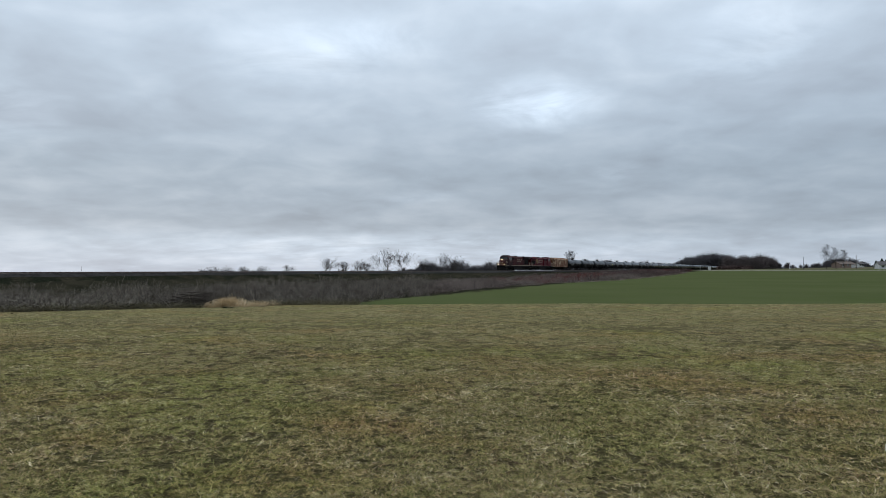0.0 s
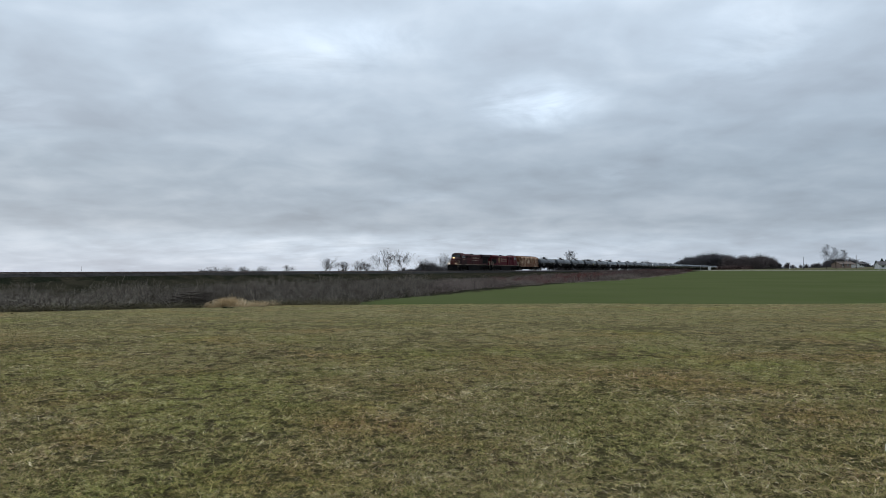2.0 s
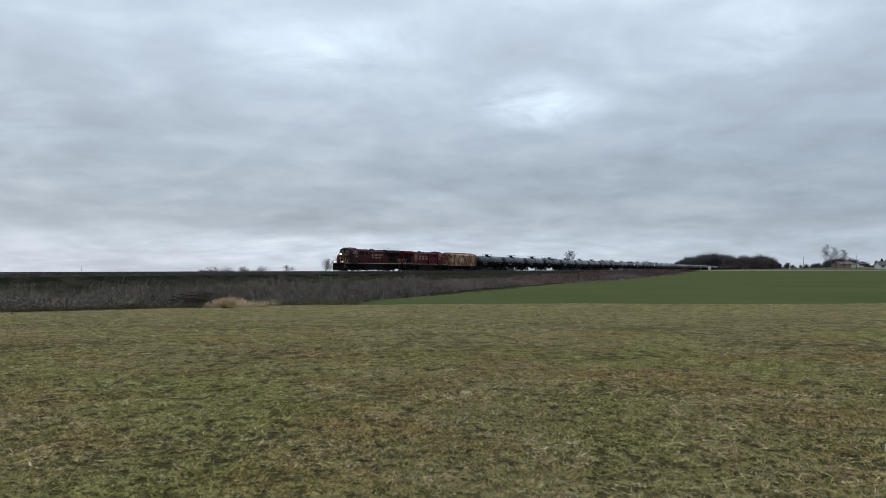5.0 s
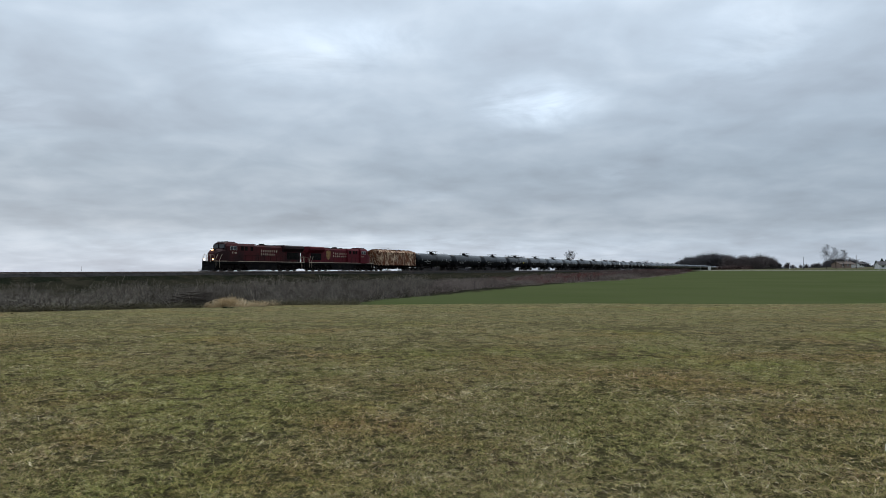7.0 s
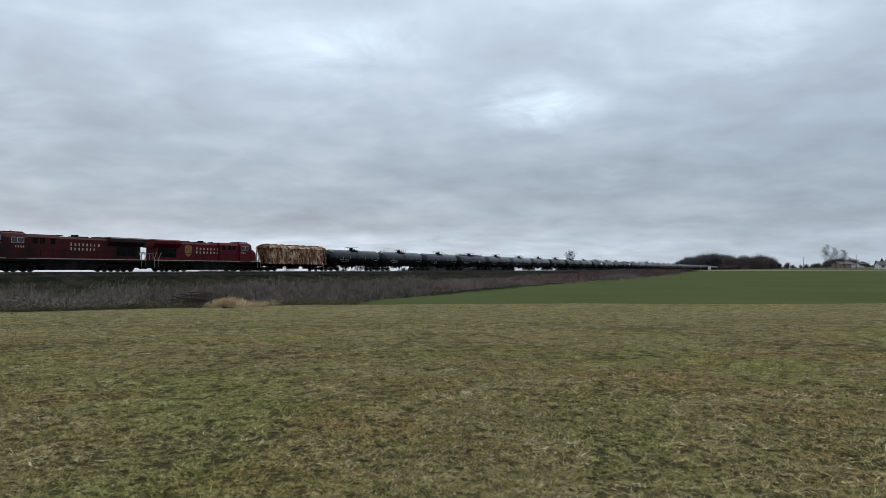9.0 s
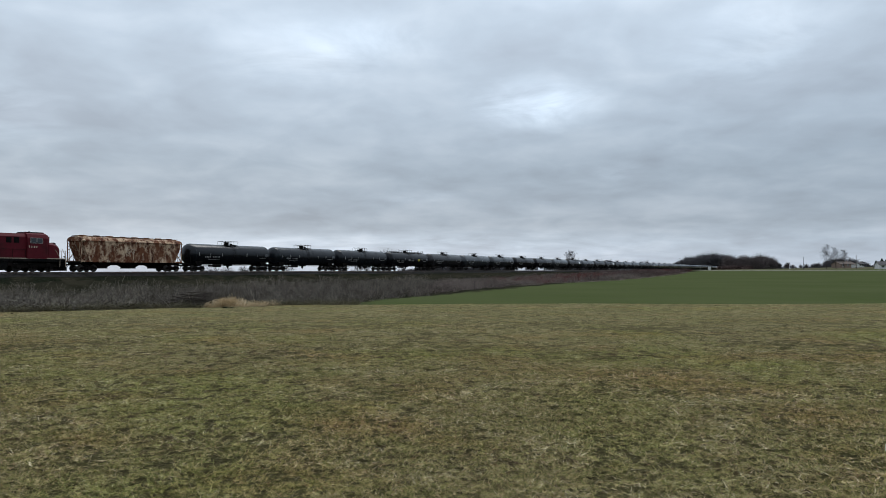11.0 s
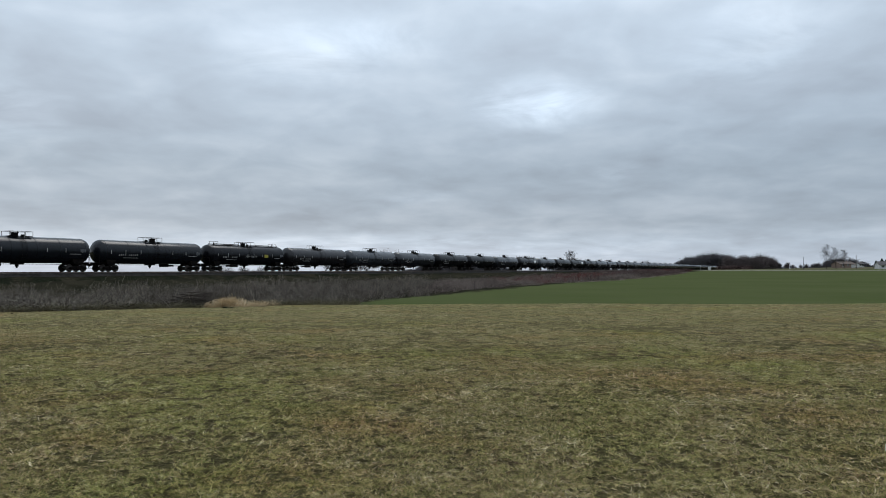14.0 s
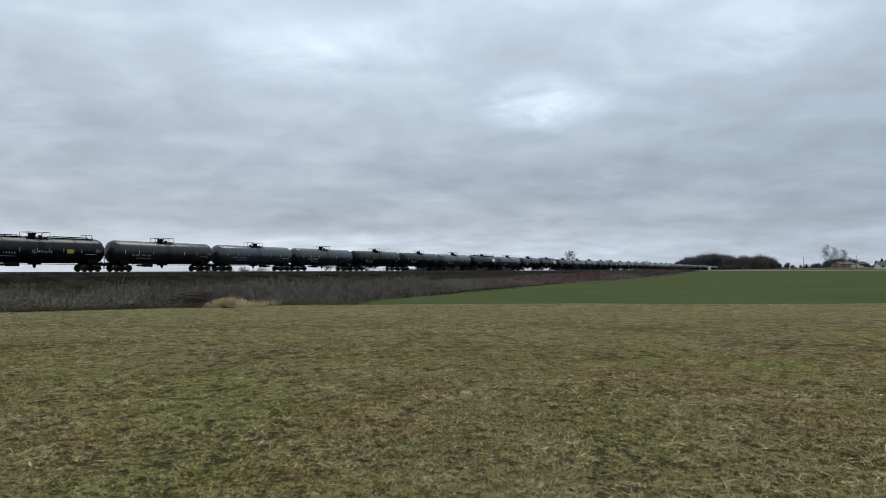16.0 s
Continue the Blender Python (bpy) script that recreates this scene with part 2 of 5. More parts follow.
def sgn(v):
    return 0 if abs(v) < 0.04 else (1 if v > 0 else -1)


def by_side(c):
    return sgn(c.y)


def by_end(c):
    return sgn(c.x)


def by_corner(c):
    return sgn(c.x), sgn(c.y)


def by_cell(pitch, start=0.0):
    return lambda c: (sgn(c.y), math.floor((c.x - start) / pitch))


def twin(ob, m, parent=None):
    """Another part on the same mesh, at pose m."""
    o = new(ob.name.split(".")[0], ob.data)
    o.parent = parent or ob.parent
    o.matrix_basis = m
    return tagged(o, ob.get("label", ""))


def box(bm, x0, x1, y0, y1, z0, z1, bevel=0.0, slot=0):
    made = bmesh.ops.create_cube(bm, size=1.0, matrix=Matrix.LocRotScale(
        ((x0 + x1) / 2, (y0 + y1) / 2, (z0 + z1) / 2), None, (abs(x1 - x0), abs(y1 - y0), abs(z1 - z0))))
    faces = {f for v in made["verts"] for f in v.link_faces}
    for f in faces:
        f.material_index = slot
    if bevel:
        edges = list({e for v in made["verts"] for e in v.link_edges})
        bmesh.ops.bevel(bm, geom=edges, offset=bevel, segments=2, affect="EDGES", profile=0.5)
    return bm


def rod(bm, a, b, r, seg=6, r2=None):
    a, b = Vector(a), Vector(b)
    d = b - a
    m = Matrix.Translation((a + b) / 2) @ d.to_track_quat("Z", "Y").to_matrix().to_4x4()
    bmesh.ops.create_cone(bm, cap_ends=True, segments=seg, radius1=r, radius2=r if r2 is None else r2, depth=d.length, matrix=m)
    return bm


def prism(bm, outline, y0, y1):
    """A solid from an outline of (x, z) points, from y0 to y1."""
    a = [bm.verts.new((x, y0, z)) for x, z in outline]
    b = [bm.verts.new((x, y1, z)) for x, z in outline]
    bm.faces.new(a)
    bm.faces.new(b[::-1])
    k = len(a)
    for i in range(k):
        bm.faces.new((a[i], b[i], b[(i + 1) % k], a[(i + 1) % k]))
    bmesh.ops.recalc_face_normals(bm, faces=bm.faces[:])
    return bm


def loft(bm, rings, smooth_faces=True, close=True):
    """Skin over rings of points, capped."""
    vs = [[bm.verts.new(p) for p in r] for r in rings]
    k = len(vs[0])
    for a, b in zip(vs, vs[1:]):
        for i in range(k):
            f = bm.faces.new((a[i], a[(i + 1) % k], b[(i + 1) % k], b[i]))
            f.smooth = smooth_faces
    if close:
        bm.faces.new(vs[0][::-1])
        bm.faces.new(vs[-1])
    bmesh.ops.recalc_face_normals(bm, faces=bm.faces[:])
    return bm


def NB():
    return bmesh.new()


def sheet(name, verts, faces, mat, smooth_faces=False):
    me = bpy.data.meshes.new(name)
    me.from_pydata(verts, [], faces)
    if smooth_faces:
        me.polygons.foreach_set("use_smooth", [True] * len(me.polygons))
    me.materials.append(mat)
    return new(name, me)


def thing(name, label, category, group=""):
    return tagged(new(name), label, category, group)


# ---- ground ----
def ground_material():
    m = bpy.data.materials.new("lawn_crop_and_soil")
    m.use_nodes = True
    nt = m.node_tree
    n, l = nt.nodes.new, nt.links.new
    b = nt.nodes["Principled BSDF"]
    b.inputs["Roughness"].default_value = 0.95
    b.inputs["Specular IOR Level"].default_value = 0.0
    tc = n("ShaderNodeTexCoord")
    sep = n("ShaderNodeSeparateXYZ")
    l(tc.outputs["Object"], sep.inputs[0])

    def mth(op, a, c=None, clamp=False):
        k = n("ShaderNodeMath")
        k.operation, k.use_clamp = op, clamp
        for i, v in enumerate((a, c)):
            if v is None:
                continue
            if isinstance(v, (int, float)):
                k.inputs[i].default_value = v
            else:
                l(v, k.inputs[i])
        return k.outputs[0]

    def nz(scale, detail=5.0, stretch=(1, 1, 1), rough=0.5):
        mp = n("ShaderNodeMapping")
        mp.inputs["Scale"].default_value = stretch
        l(tc.outputs["Object"], mp.inputs[0])
        t = n("ShaderNodeTexNoise")
        l(mp.outputs[0], t.inputs["Vector"])
        t.inputs["Scale"].default_value, t.inputs["Detail"].default_value, t.inputs["Roughness"].default_value = scale, detail, rough
        return t.outputs["Fac"]

    def step(v, a, c):
        k = n("ShaderNodeMapRange")
        l(v, k.inputs[0])
        k.inputs[1].default_value, k.inputs[2].default_value = a, c
        return k.outputs[0]

    def mix(f, a, c):
        k = n("ShaderNodeMixRGB")
        l(f, k.inputs[0])
        for i, v in ((1, a), (2, c)):
            if isinstance(v, tuple):
                k.inputs[i].default_value = (*v, 1)
            else:
                l(v, k.inputs[i])
        return k.outputs[0]

    x, y = sep.outputs["X"], sep.outputs["Y"]
    wob = mth("MULTIPLY", mth("SUBTRACT", nz(0.5), 0.5), 2.0)
    # lawn: olive green, straw thatch, worn brown patches
    lawn = mix(step(nz(0.30, 6, rough=0.6), 0.40, 0.60), (0.058, 0.054, 0.023), (0.072, 0.059, 0.032))
    lawn = mix(step(nz(1.0, 6), 0.54, 0.70), lawn, (0.075, 0.048, 0.030))
    # paler with distance: the grazing view's brightness is put into the colour
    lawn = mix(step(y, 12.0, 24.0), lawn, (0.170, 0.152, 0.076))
    lawn = mix(step(nz(6.0, 6, rough=0.7), 0.46, 0.66), lawn, (0.060, 0.056, 0.024))
    lawn = mix(step(nz(12.0, 5, rough=0.75), 0.46, 0.60), lawn, (0.026, 0.022, 0.013))
    lawn = mix(step(nz(28.0, 4, rough=0.7), 0.56, 0.70), lawn, (0.17, 0.145, 0.085))
    crop = mix(step(nz(0.05, 5), 0.35, 0.65), (0.058, 0.074, 0.028), (0.070, 0.084, 0.035))
    crop = mix(step(nz(1.6, 6, (0.15, 1, 1)), 0.45, 0.75), crop, (0.066, 0.074, 0.036))
    # soil takes the shaded bank's near-black tone into its colour
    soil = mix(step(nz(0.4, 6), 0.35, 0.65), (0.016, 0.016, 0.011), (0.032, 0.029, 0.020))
    plain = mix(step(nz(0.02, 5), 0.4, 0.6), (0.075, 0.080, 0.045), (0.10, 0.088, 0.058))
    edge_r = mth("ADD", mth("MULTIPLY", x, 0.03), 31.0)
    edge_l = mth("ADD", mth("MULTIPLY", x, 0.59), 34.4)
    past = mth("SUBTRACT", mth("ADD", y, mth("MULTIPLY", wob, 0.5)), mth("MINIMUM", edge_r, edge_l))
    p = mth("SUBTRACT", mth("MULTIPLY", x, CT), mth("MULTIPLY", mth("SUBTRACT", y, TRACK_Y), ST))
    ss = mth("ADD", mth("MULTIPLY", x, ST), mth("MULTIPLY", mth("SUBTRACT", y, TRACK_Y), CT))
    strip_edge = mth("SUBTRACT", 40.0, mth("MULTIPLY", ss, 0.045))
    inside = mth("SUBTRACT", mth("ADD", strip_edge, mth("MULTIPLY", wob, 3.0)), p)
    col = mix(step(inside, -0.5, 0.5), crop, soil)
    col = mix(step(mth("MULTIPLY", p, -1.0), 6.0, 12.0), col, plain)
    col = mix(step(mth("SUBTRACT", y, 414.0), 0.0, 6.0), col, plain)
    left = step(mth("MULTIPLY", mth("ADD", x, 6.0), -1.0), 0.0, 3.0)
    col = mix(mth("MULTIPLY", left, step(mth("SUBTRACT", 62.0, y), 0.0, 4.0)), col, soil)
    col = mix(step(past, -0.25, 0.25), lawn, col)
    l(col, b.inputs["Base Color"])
    bp = n("ShaderNodeBump")
    bp.inputs["Strength"].default_value = 0.9
    bp.inputs["Distance"].default_value = 0.04
    l(mth("ADD", nz(14.0, 6, rough=0.7), mth("MULTIPLY", nz(3.0, 4), 1.5)), bp.inputs["Height"])
    l(bp.outputs[0], b.inputs["Normal"])
    return m


GROUND = ground_material()


def make_ground():
    rr = [0.0] + list(np.geomspace(1.2, 20, 22)) + list(np.linspace(21, 60, 60)) + list(np.geomspace(62, 4600, 70))
    k = 240
    verts, faces = [(0, 0, 0)], []
    for r in rr[1:]:
        a = np.arange(k) * 2 * math.pi / k
        xs, ys = r * np.sin(a), r * np.cos(a)
        verts += list(zip(xs.tolist(), ys.tolist(), ground_z(xs, ys).tolist()))
    for i in range(k):
        faces.append((0, 1 + (i + 1) % k, 1 + i))
    for q in range(len(rr) - 2):
        o = 1 + q * k
        for i in range(k):
            j = (i + 1) % k
            faces.append((o + i, o + j, o + k + j, o + k + i))
    g = sheet("ground", verts, faces, GROUND, True)
    tagged(g, "winter lawn, green crop field and rough land", "ground", kind="structure")


make_ground()

# near-black: the shade on the bank's weeds is in the colour; clods share it
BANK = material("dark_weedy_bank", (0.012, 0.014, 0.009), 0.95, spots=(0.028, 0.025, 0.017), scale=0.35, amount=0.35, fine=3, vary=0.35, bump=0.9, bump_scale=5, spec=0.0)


def extrude_along(name, profile, s0, s1, step, mat, label, category, kind="structure", wobble=0.0):
    verts, faces = [], []
    ss = np.arange(s0, s1 + 0.01, step)
    k = len(profile)
    rnd = random.Random(5)
    for s in ss:
        for i, (p, z) in enumerate(profile):
            w = wobble * (rnd.random() - 0.5) if 0 < i < k - 1 else 0
            verts.append(tuple(on_track(s, p + w, z + w * 0.4)))
    for a in range(len(ss) - 1):
        for i in range(k - 1):
            o = a * k + i
            faces.append((o, o + 1, o + k + 1, o + k))
    ob = sheet(name, verts, faces, mat)
    return tagged(ob, label, category, kind=kind)


def make_track():
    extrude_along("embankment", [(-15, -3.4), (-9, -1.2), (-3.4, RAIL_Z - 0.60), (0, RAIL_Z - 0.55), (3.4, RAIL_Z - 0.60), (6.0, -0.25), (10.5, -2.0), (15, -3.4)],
                  -190, 900, 5, BANK, "weedy railway embankment, shade put into its dark colour", "embankment", wobble=0.5)
    extrude_along("ballast", [(-2.9, RAIL_Z - 0.64), (-1.75, RAIL_Z - 0.16), (1.75, RAIL_Z - 0.16), (2.9, RAIL_Z - 0.64)],
                  -190, 900, 3, BALLAST, "grey crushed stone ballast under the track", "ballast", wobble=0.08)
    for side in (-0.7525, 0.7525):
        prof = [(side - 0.07, RAIL_Z - 0.18), (side - 0.012, RAIL_Z - 0.15), (side - 0.012, RAIL_Z - 0.045), (side - 0.036, RAIL_Z - 0.035),
                (side - 0.036, RAIL_Z), (side + 0.036, RAIL_Z), (side + 0.036, RAIL_Z - 0.035), (side + 0.012, RAIL_Z - 0.045),
                (side + 0.012, RAIL_Z - 0.15), (side + 0.07, RAIL_Z - 0.18)]
        extrude_along("rail", prof, -190, 900, 30, RAIL, "rusty steel running rail on timber ties", "rail")


make_track()

# ---- train: parts shared by the vehicles ----
# vehicle space: x forward along the travel, y to the lawn side, z up from the railhead


def wheelset_mesh(r, tread=0.75):
    bm = NB()
    for sy in (-1, 1):
        y = sy * tread
        prof = [(0.10, 0.055), (0.14, 0.075), (r * 0.72, 0.035), (r * 0.80, 0.055), (r, 0.06)]
        rings = []
        seg = 14
        for rad, hw in prof[::-1]:
            rings.append([(rad * math.cos(a), y + sy * hw, rad * math.sin(a)) for a in (2 * math.pi * i / seg for i in range(seg))])
        for rad, hw in [(r + 0.025, -0.05), (r + 0.025, -0.075), (0.12, -0.075)]:
            rings.insert(0, [(rad * math.cos(a), y + sy * hw, rad * math.sin(a)) for a in (2 * math.pi * i / seg for i in range(seg))])
        loft(bm, rings, False)
    rod(bm, (0, -0.75, 0), (0, 0.75, 0), 0.085, 8)
    return bm


def freight_truck(parent, x):
    """Three-piece freight truck: bolster, two side frames, two wheelsets."""
    r = 0.457
    bm = NB()
    box(bm, -0.2, 0.2, -1.15, 1.15, 0.42, 0.72, 0.04)
    rod(bm, (0, 0, 0.70), (0, 0, 0.86), 0.2, 12)
    for dx in (-0.38, 0.38):
        box(bm, dx - 0.09, dx + 0.09, -0.85, 0.85, 0.30, 0.48, 0.02)
    truck = part("truck", bm, GRIME, parent, "grimy cast steel freight truck")
    truck.location = (x, 0, 0)
    bm = NB()
    for sy in (-1, 1):
        y0, y1 = sy * 0.96, sy * 1.12
        prism(bm, [(-1.15, 0.42), (-0.95, 0.62), (-0.45, 0.74), (0.45, 0.74), (0.95, 0.62), (1.15, 0.42), (0.98, 0.38), (0.62, 0.40), (0.42, 0.20), (-0.42, 0.20), (-0.62, 0.40), (-0.98, 0.38)], min(y0, y1), max(y0, y1))
        for dx in (-0.14, 0, 0.14):
            rod(bm, (dx, sy * 1.15, 0.24), (dx, sy * 1.15, 0.58), 0.055, 8)
        for dx in (-0.889, 0.889):
            rod(bm, (dx, sy * 1.05, r), (dx, sy * 1.22, r), 0.11, 10)
    part("side_frame", bm, GRIME, truck, split=by_side)
    w = part("wheelset", wheelset_mesh(r), STEEL, truck, "dull steel wheels on an axle")
    w.location = (-0.889, 0, r)
    twin(w, Matrix.Translation((0.889, 0, r)))
    return truck


def coupler(parent, x, sign):
    bm = NB()
    box(bm, x - sign * 0.7, x - sign * 0.02, -0.10, 0.10, 0.78, 0.98, 0.03)
    box(bm, x - sign * 0.24, x + sign * 0.02, -0.20, 0.16, 0.74, 1.02, 0.05)
    rod(bm, (x - sign * 0.35, 0.35, 0.95), (x - sign * 0.05, 0.30, 0.45), 0.025)
    return part("coupler", bm, GRIME, parent, "rusty knuckle coupler")


def letter_bars(bm, x0, x1, y, z0, z1, count, sy, seed=1):
    """Plain bars the size of painted characters, on a side at y."""
    rnd = random.Random(seed)
    pitch = (x1 - x0) / count
    for i in range(count):
        a = x0 + i * pitch
        w = pitch * rnd.uniform(0.26, 0.50)
        top = z1 if i == 0 else z1 - 0.16 * (z1 - z0)
        box(bm, min(a, a + w), max(a, a + w), *sorted((y, y + sy * 0.012)), z0, top)
    return bm


SOOTY = material("sooty_maroon_paint", (0.028, 0.007, 0.009), 0.55, spec=0.25, spots=(0.012, 0.009, 0.009), scale=0.8, amount=0.5, fine=4)


# ---- locomotive ----
def locomotive(name, label, paint, lead):
    loco = thing(name, label, "locomotive", "train")
    sign_y = (-1, 1)
    # frame and walkway
    bm = NB()
    box(bm, -10.5, 10.3, -1.45, 1.45, 1.22, 1.56, 0.03)
    box(bm, -10.2, 10.0, -0.7, 0.7, 0.85, 1.25, 0.02)
    part("underframe", bm, BLACK, loco, "black steel underframe")
    bm = NB()
    for sy in sign_y:
        ya, yb = sorted((sy * 1.452, sy * 1.475))
        box(bm, -10.5, 10.3, ya, yb, 1.545, 1.635)
    part("sill_stripe", bm, CREAM, loco, "thin cream reflective stripe along the sill", split=by_side)
    # engine hood
    bm = NB()
    ring = [(-0.92, 1.56), (-0.92, 4.05), (-0.72, 4.32), (0.72, 4.32), (0.92, 4.05), (0.92, 1.56)]
    loft(bm, [[(x, y, z) for y, z in ring] for x in (-6.0, 5.6)], False)
    part("engine_hood", bm, paint, loco)
    bm = NB()
    for sy in sign_y:
        for i in range(11):
            x = -5.6 + i * 0.98
            ya, yb = sorted((sy * 0.915, sy * 0.94))
            box(bm, x, x + 0.86, ya, yb, 1.75, 2.55, 0.008)
    part("hood_door", bm, paint, loco, split=by_cell(0.98, -5.6))
    # taller equipment cabinet behind the cab, with dark intakes
    bm = NB()
    ring = [(-1.22, 1.56), (-1.22, 4.10), (-0.95, 4.46), (0.95, 4.46), (1.22, 4.10), (1.22, 1.56)]
    loft(bm, [[(x, y, z) for y, z in ring] for x in (1.6, 5.6)], False)
    part("equipment_cabinet", bm, paint, loco)
    bm = NB()
    for sy in sign_y:
        for x in (2.1, 3.35, 4.2):
            ya, yb = sorted((sy * 1.19, sy * 1.235))
            box(bm, x, x + 0.6, ya, yb, 3.35, 4.02, 0.01)
            for k in range(6):
                box(bm, x, x + 0.6, ya, yb + 0.012, 3.40 + k * 0.10, 3.43 + k * 0.10)
    part("intake_grille", bm, BLACK, loco, "black intake grilles", split=by_cell(0.62, 2.09))
    # exhaust, dynamic-brake and roof hardware
    bm = NB()
    box(bm, -2.6, -0.6, -0.62, 0.62, 4.30, 4.44, 0.05)
    box(bm, -1.35, -0.85, -0.4, 0.4, 4.42, 4.64, 0.04)
    box(bm, -5.3, -3.7, -0.7, 0.7, 4.30, 4.48, 0.06)
    part("exhaust_stack", bm, BLACK, loco, "sooty exhaust stack")
    bm = NB()
    rod(bm, (0.5, 0.2, 4.45), (1.1, 0.2, 4.45), 0.05, 8, 0.09)
    rod(bm, (0.6, -0.1, 4.48), (1.2, -0.1, 4.48), 0.05, 8, 0.09)
    rod(bm, (0.8, 0.05, 4.3), (0.8, 0.05, 4.48), 0.04)
    part("horn", bm, BLACK, loco, "black air horn")
    # overhanging radiator wings
    bm = NB()
    wing = [(-1.5, 3.95), (-1.5, 4.35), (-1.2, 4.52), (1.2, 4.52), (1.5, 4.35), (1.5, 3.95), (0.95, 3.35), (-0.95, 3.35)]
    loft(bm, [[(x, y, z) for y, z in wing] for x in (-10.35, -5.1 if lead else -5.9)], False)
    part("radiator_wing", bm, SOOTY if lead else paint, loco, "overhanging sooty radiator housing")
    bm = NB()
    loft(bm, [[(x, y, z) for y, z in [(-0.94, 1.56), (-0.94, 3.45), (0.94, 3.45), (0.94, 1.56)]] for x in (-9.9, -6.0)], False)
    part("radiator_cab", bm, paint, loco)
    bm = NB()
    for sy in sign_y:
        ya, yb = sorted((sy * 0.935, sy * 0.975))
        box(bm, -9.4, -6.3, ya, yb, 2.05, 3.3, 0.02)
    part("radiator_screen", bm, BLACK, loco, "black radiator screens", split=by_side)
    bm = NB()
    for sy in sign_y:
        for k in range(9):
            z = 2.12 + k * 0.13
            box(bm, -9.35, -6.35, *sorted((sy * 0.96, sy * 0.995)), z, z + 0.05)
    part("louvre", bm, BLACK, loco, "black radiator louvres", split=lambda c: (sgn(c.y), round(c.z, 2)))
    # cab and nose
    bm = NB()
    cab = [(-1.48, 1.56), (-1.48, 3.95), (-1.25, 4.42), (-0.8, 4.60), (0.8, 4.60), (1.25, 4.42), (1.48, 3.95), (1.48, 1.56)]
    rings = [[(5.6, y, z) for y, z in cab], [(7.9, y, z) for y, z in cab]]
    rings.append([(8.35 if z < 3.3 else 8.15, y * 0.95, z if z < 4.3 else z - 0.10) for y, z in cab])
    loft(bm, rings, False)
    part("cab", bm, paint, loco)
    bm = NB()
    nose = [[(x, -w, 1.56), (x, -w, z - 0.30), (x, -w * 0.72, z), (x, w * 0.72, z), (x, w, z - 0.30), (x, w, 1.56)]
            for x, w, z in ((8.1, 1.46, 3.56), (8.7, 1.34, 3.50), (9.35, 1.12, 3.30), (9.75, 0.86, 3.05), (9.88, 0.70, 2.85))]
    loft(bm, nose, False)
    part("nose", bm, paint, loco)
    bm = NB()
    for sy in sign_y:
        ya, yb = sorted((sy * 1.475, sy * 1.497))
        box(bm, 6.0, 6.62, ya, yb, 3.42, 3.95, 0.02)
        box(bm, 6.72, 7.3, ya, yb, 3.42, 3.95, 0.02)
        a, b = sorted((sy * 0.12, sy * 1.2))
        box(bm, 8.13, 8.33, a, b, 3.60, 4.22, 0.02)
    part("cab_window", bm, GLASS, loco, "dark cab window glass", split=lambda c: (sgn(c.y), c.x > 6.67, c.x > 8))
    bm = NB()
    for sy in sign_y:
        ya, yb = sorted((sy * 1.47, sy * 1.51))
        for x in (5.93, 6.64, 7.31):
            box(bm, x, x + 0.06, ya, yb, 3.36, 4.0)
        for z in (3.36, 3.95):
            box(bm, 5.93, 7.37, ya, yb, z, z + 0.05)
    part("window_frame", bm, MARK, loco, "aluminium window frames", split=by_side)
    bm = NB()
    box(bm, 5.7, 7.85, -0.85, 0.85, 4.585, 4.70, 0.05)
    rod(bm, (6.6, 0, 4.62), (6.6, 0, 4.80), 0.09, 10)
    part("roof_hatch", bm, BLACK, loco, "dark roof equipment")
    # lamps
    bm = NB()
    box(bm, 9.2, 9.62, -0.36, 0.36, 3.16, 3.56, 0.05)
    head = part("headlight_housing", bm, BLACK, loco)
    bm = NB()
    for y in (-0.15, 0.15):
        rod(bm, (9.60, y, 3.37), (9.66, y, 3.37), 0.12, 14)
    part("headlight", bm, LAMP if lead else GLASS, head, "lit round headlight" if lead else "unlit headlight")
    for y in (-0.95, 0.95):
        bm = NB()
        rod(bm, (10.30, y, 1.85), (10.42, y, 1.85), 0.105, 14)
        part("ditch_light", bm, LAMP if lead else GLASS, loco, "lit ditch light" if lead else "unlit ditch light")
    # pilot, plow, steps
    bm = NB()
    box(bm, 10.05, 10.3, -1.45, 1.45, 0.75, 1.6, 0.04)
    prism(bm, [(10.0, 0.12), (10.42, 0.12), (10.38, 0.55), (10.3, 0.95), (10.0, 0.95)], -1.4, 1.4)
    part("snow_plow", bm, BLACK, loco, "black snow plow pilot")
    bm = NB()
    box(bm, -10.6, -10.35, -1.45, 1.45, 0.5, 1.6, 0.04)
    part("rear_pilot", bm, BLACK, loco, "black rear pilot plate")
    for x in (9.75, -9.95):
        bm = NB()
        for sy in sign_y:
            for k in range(4):
                a, b = sorted((sy * 1.12, sy * 1.5))
                box(bm, x - 0.35, x + 0.35, a, b, 0.38 + 0.32 * k, 0.42 + 0.32 * k)
            for dx in (-0.36, 0.36):
                box(bm, x + dx - 0.015, x + dx + 0.015, *sorted((sy * 1.1, sy * 1.5)), 0.36, 1.5)
        part("step", bm, BLACK, loco, split=by_side)
    # handrails
    bm = NB()
    for sy in sign_y:
        y = sy * 1.42
        for a, b in ((-10.3, 5.4), ):
            rod(bm, (a, y, 2.62), (b, y, 2.62), 0.022)
            for i in range(12):
                xx = a + (b - a) * i / 11
                rod(bm, (xx, y, 1.56), (xx, y, 2.62), 0.02)
    part("handrail", bm, BLACK, loco, "black side handrail", split=by_side)
    bm = NB()
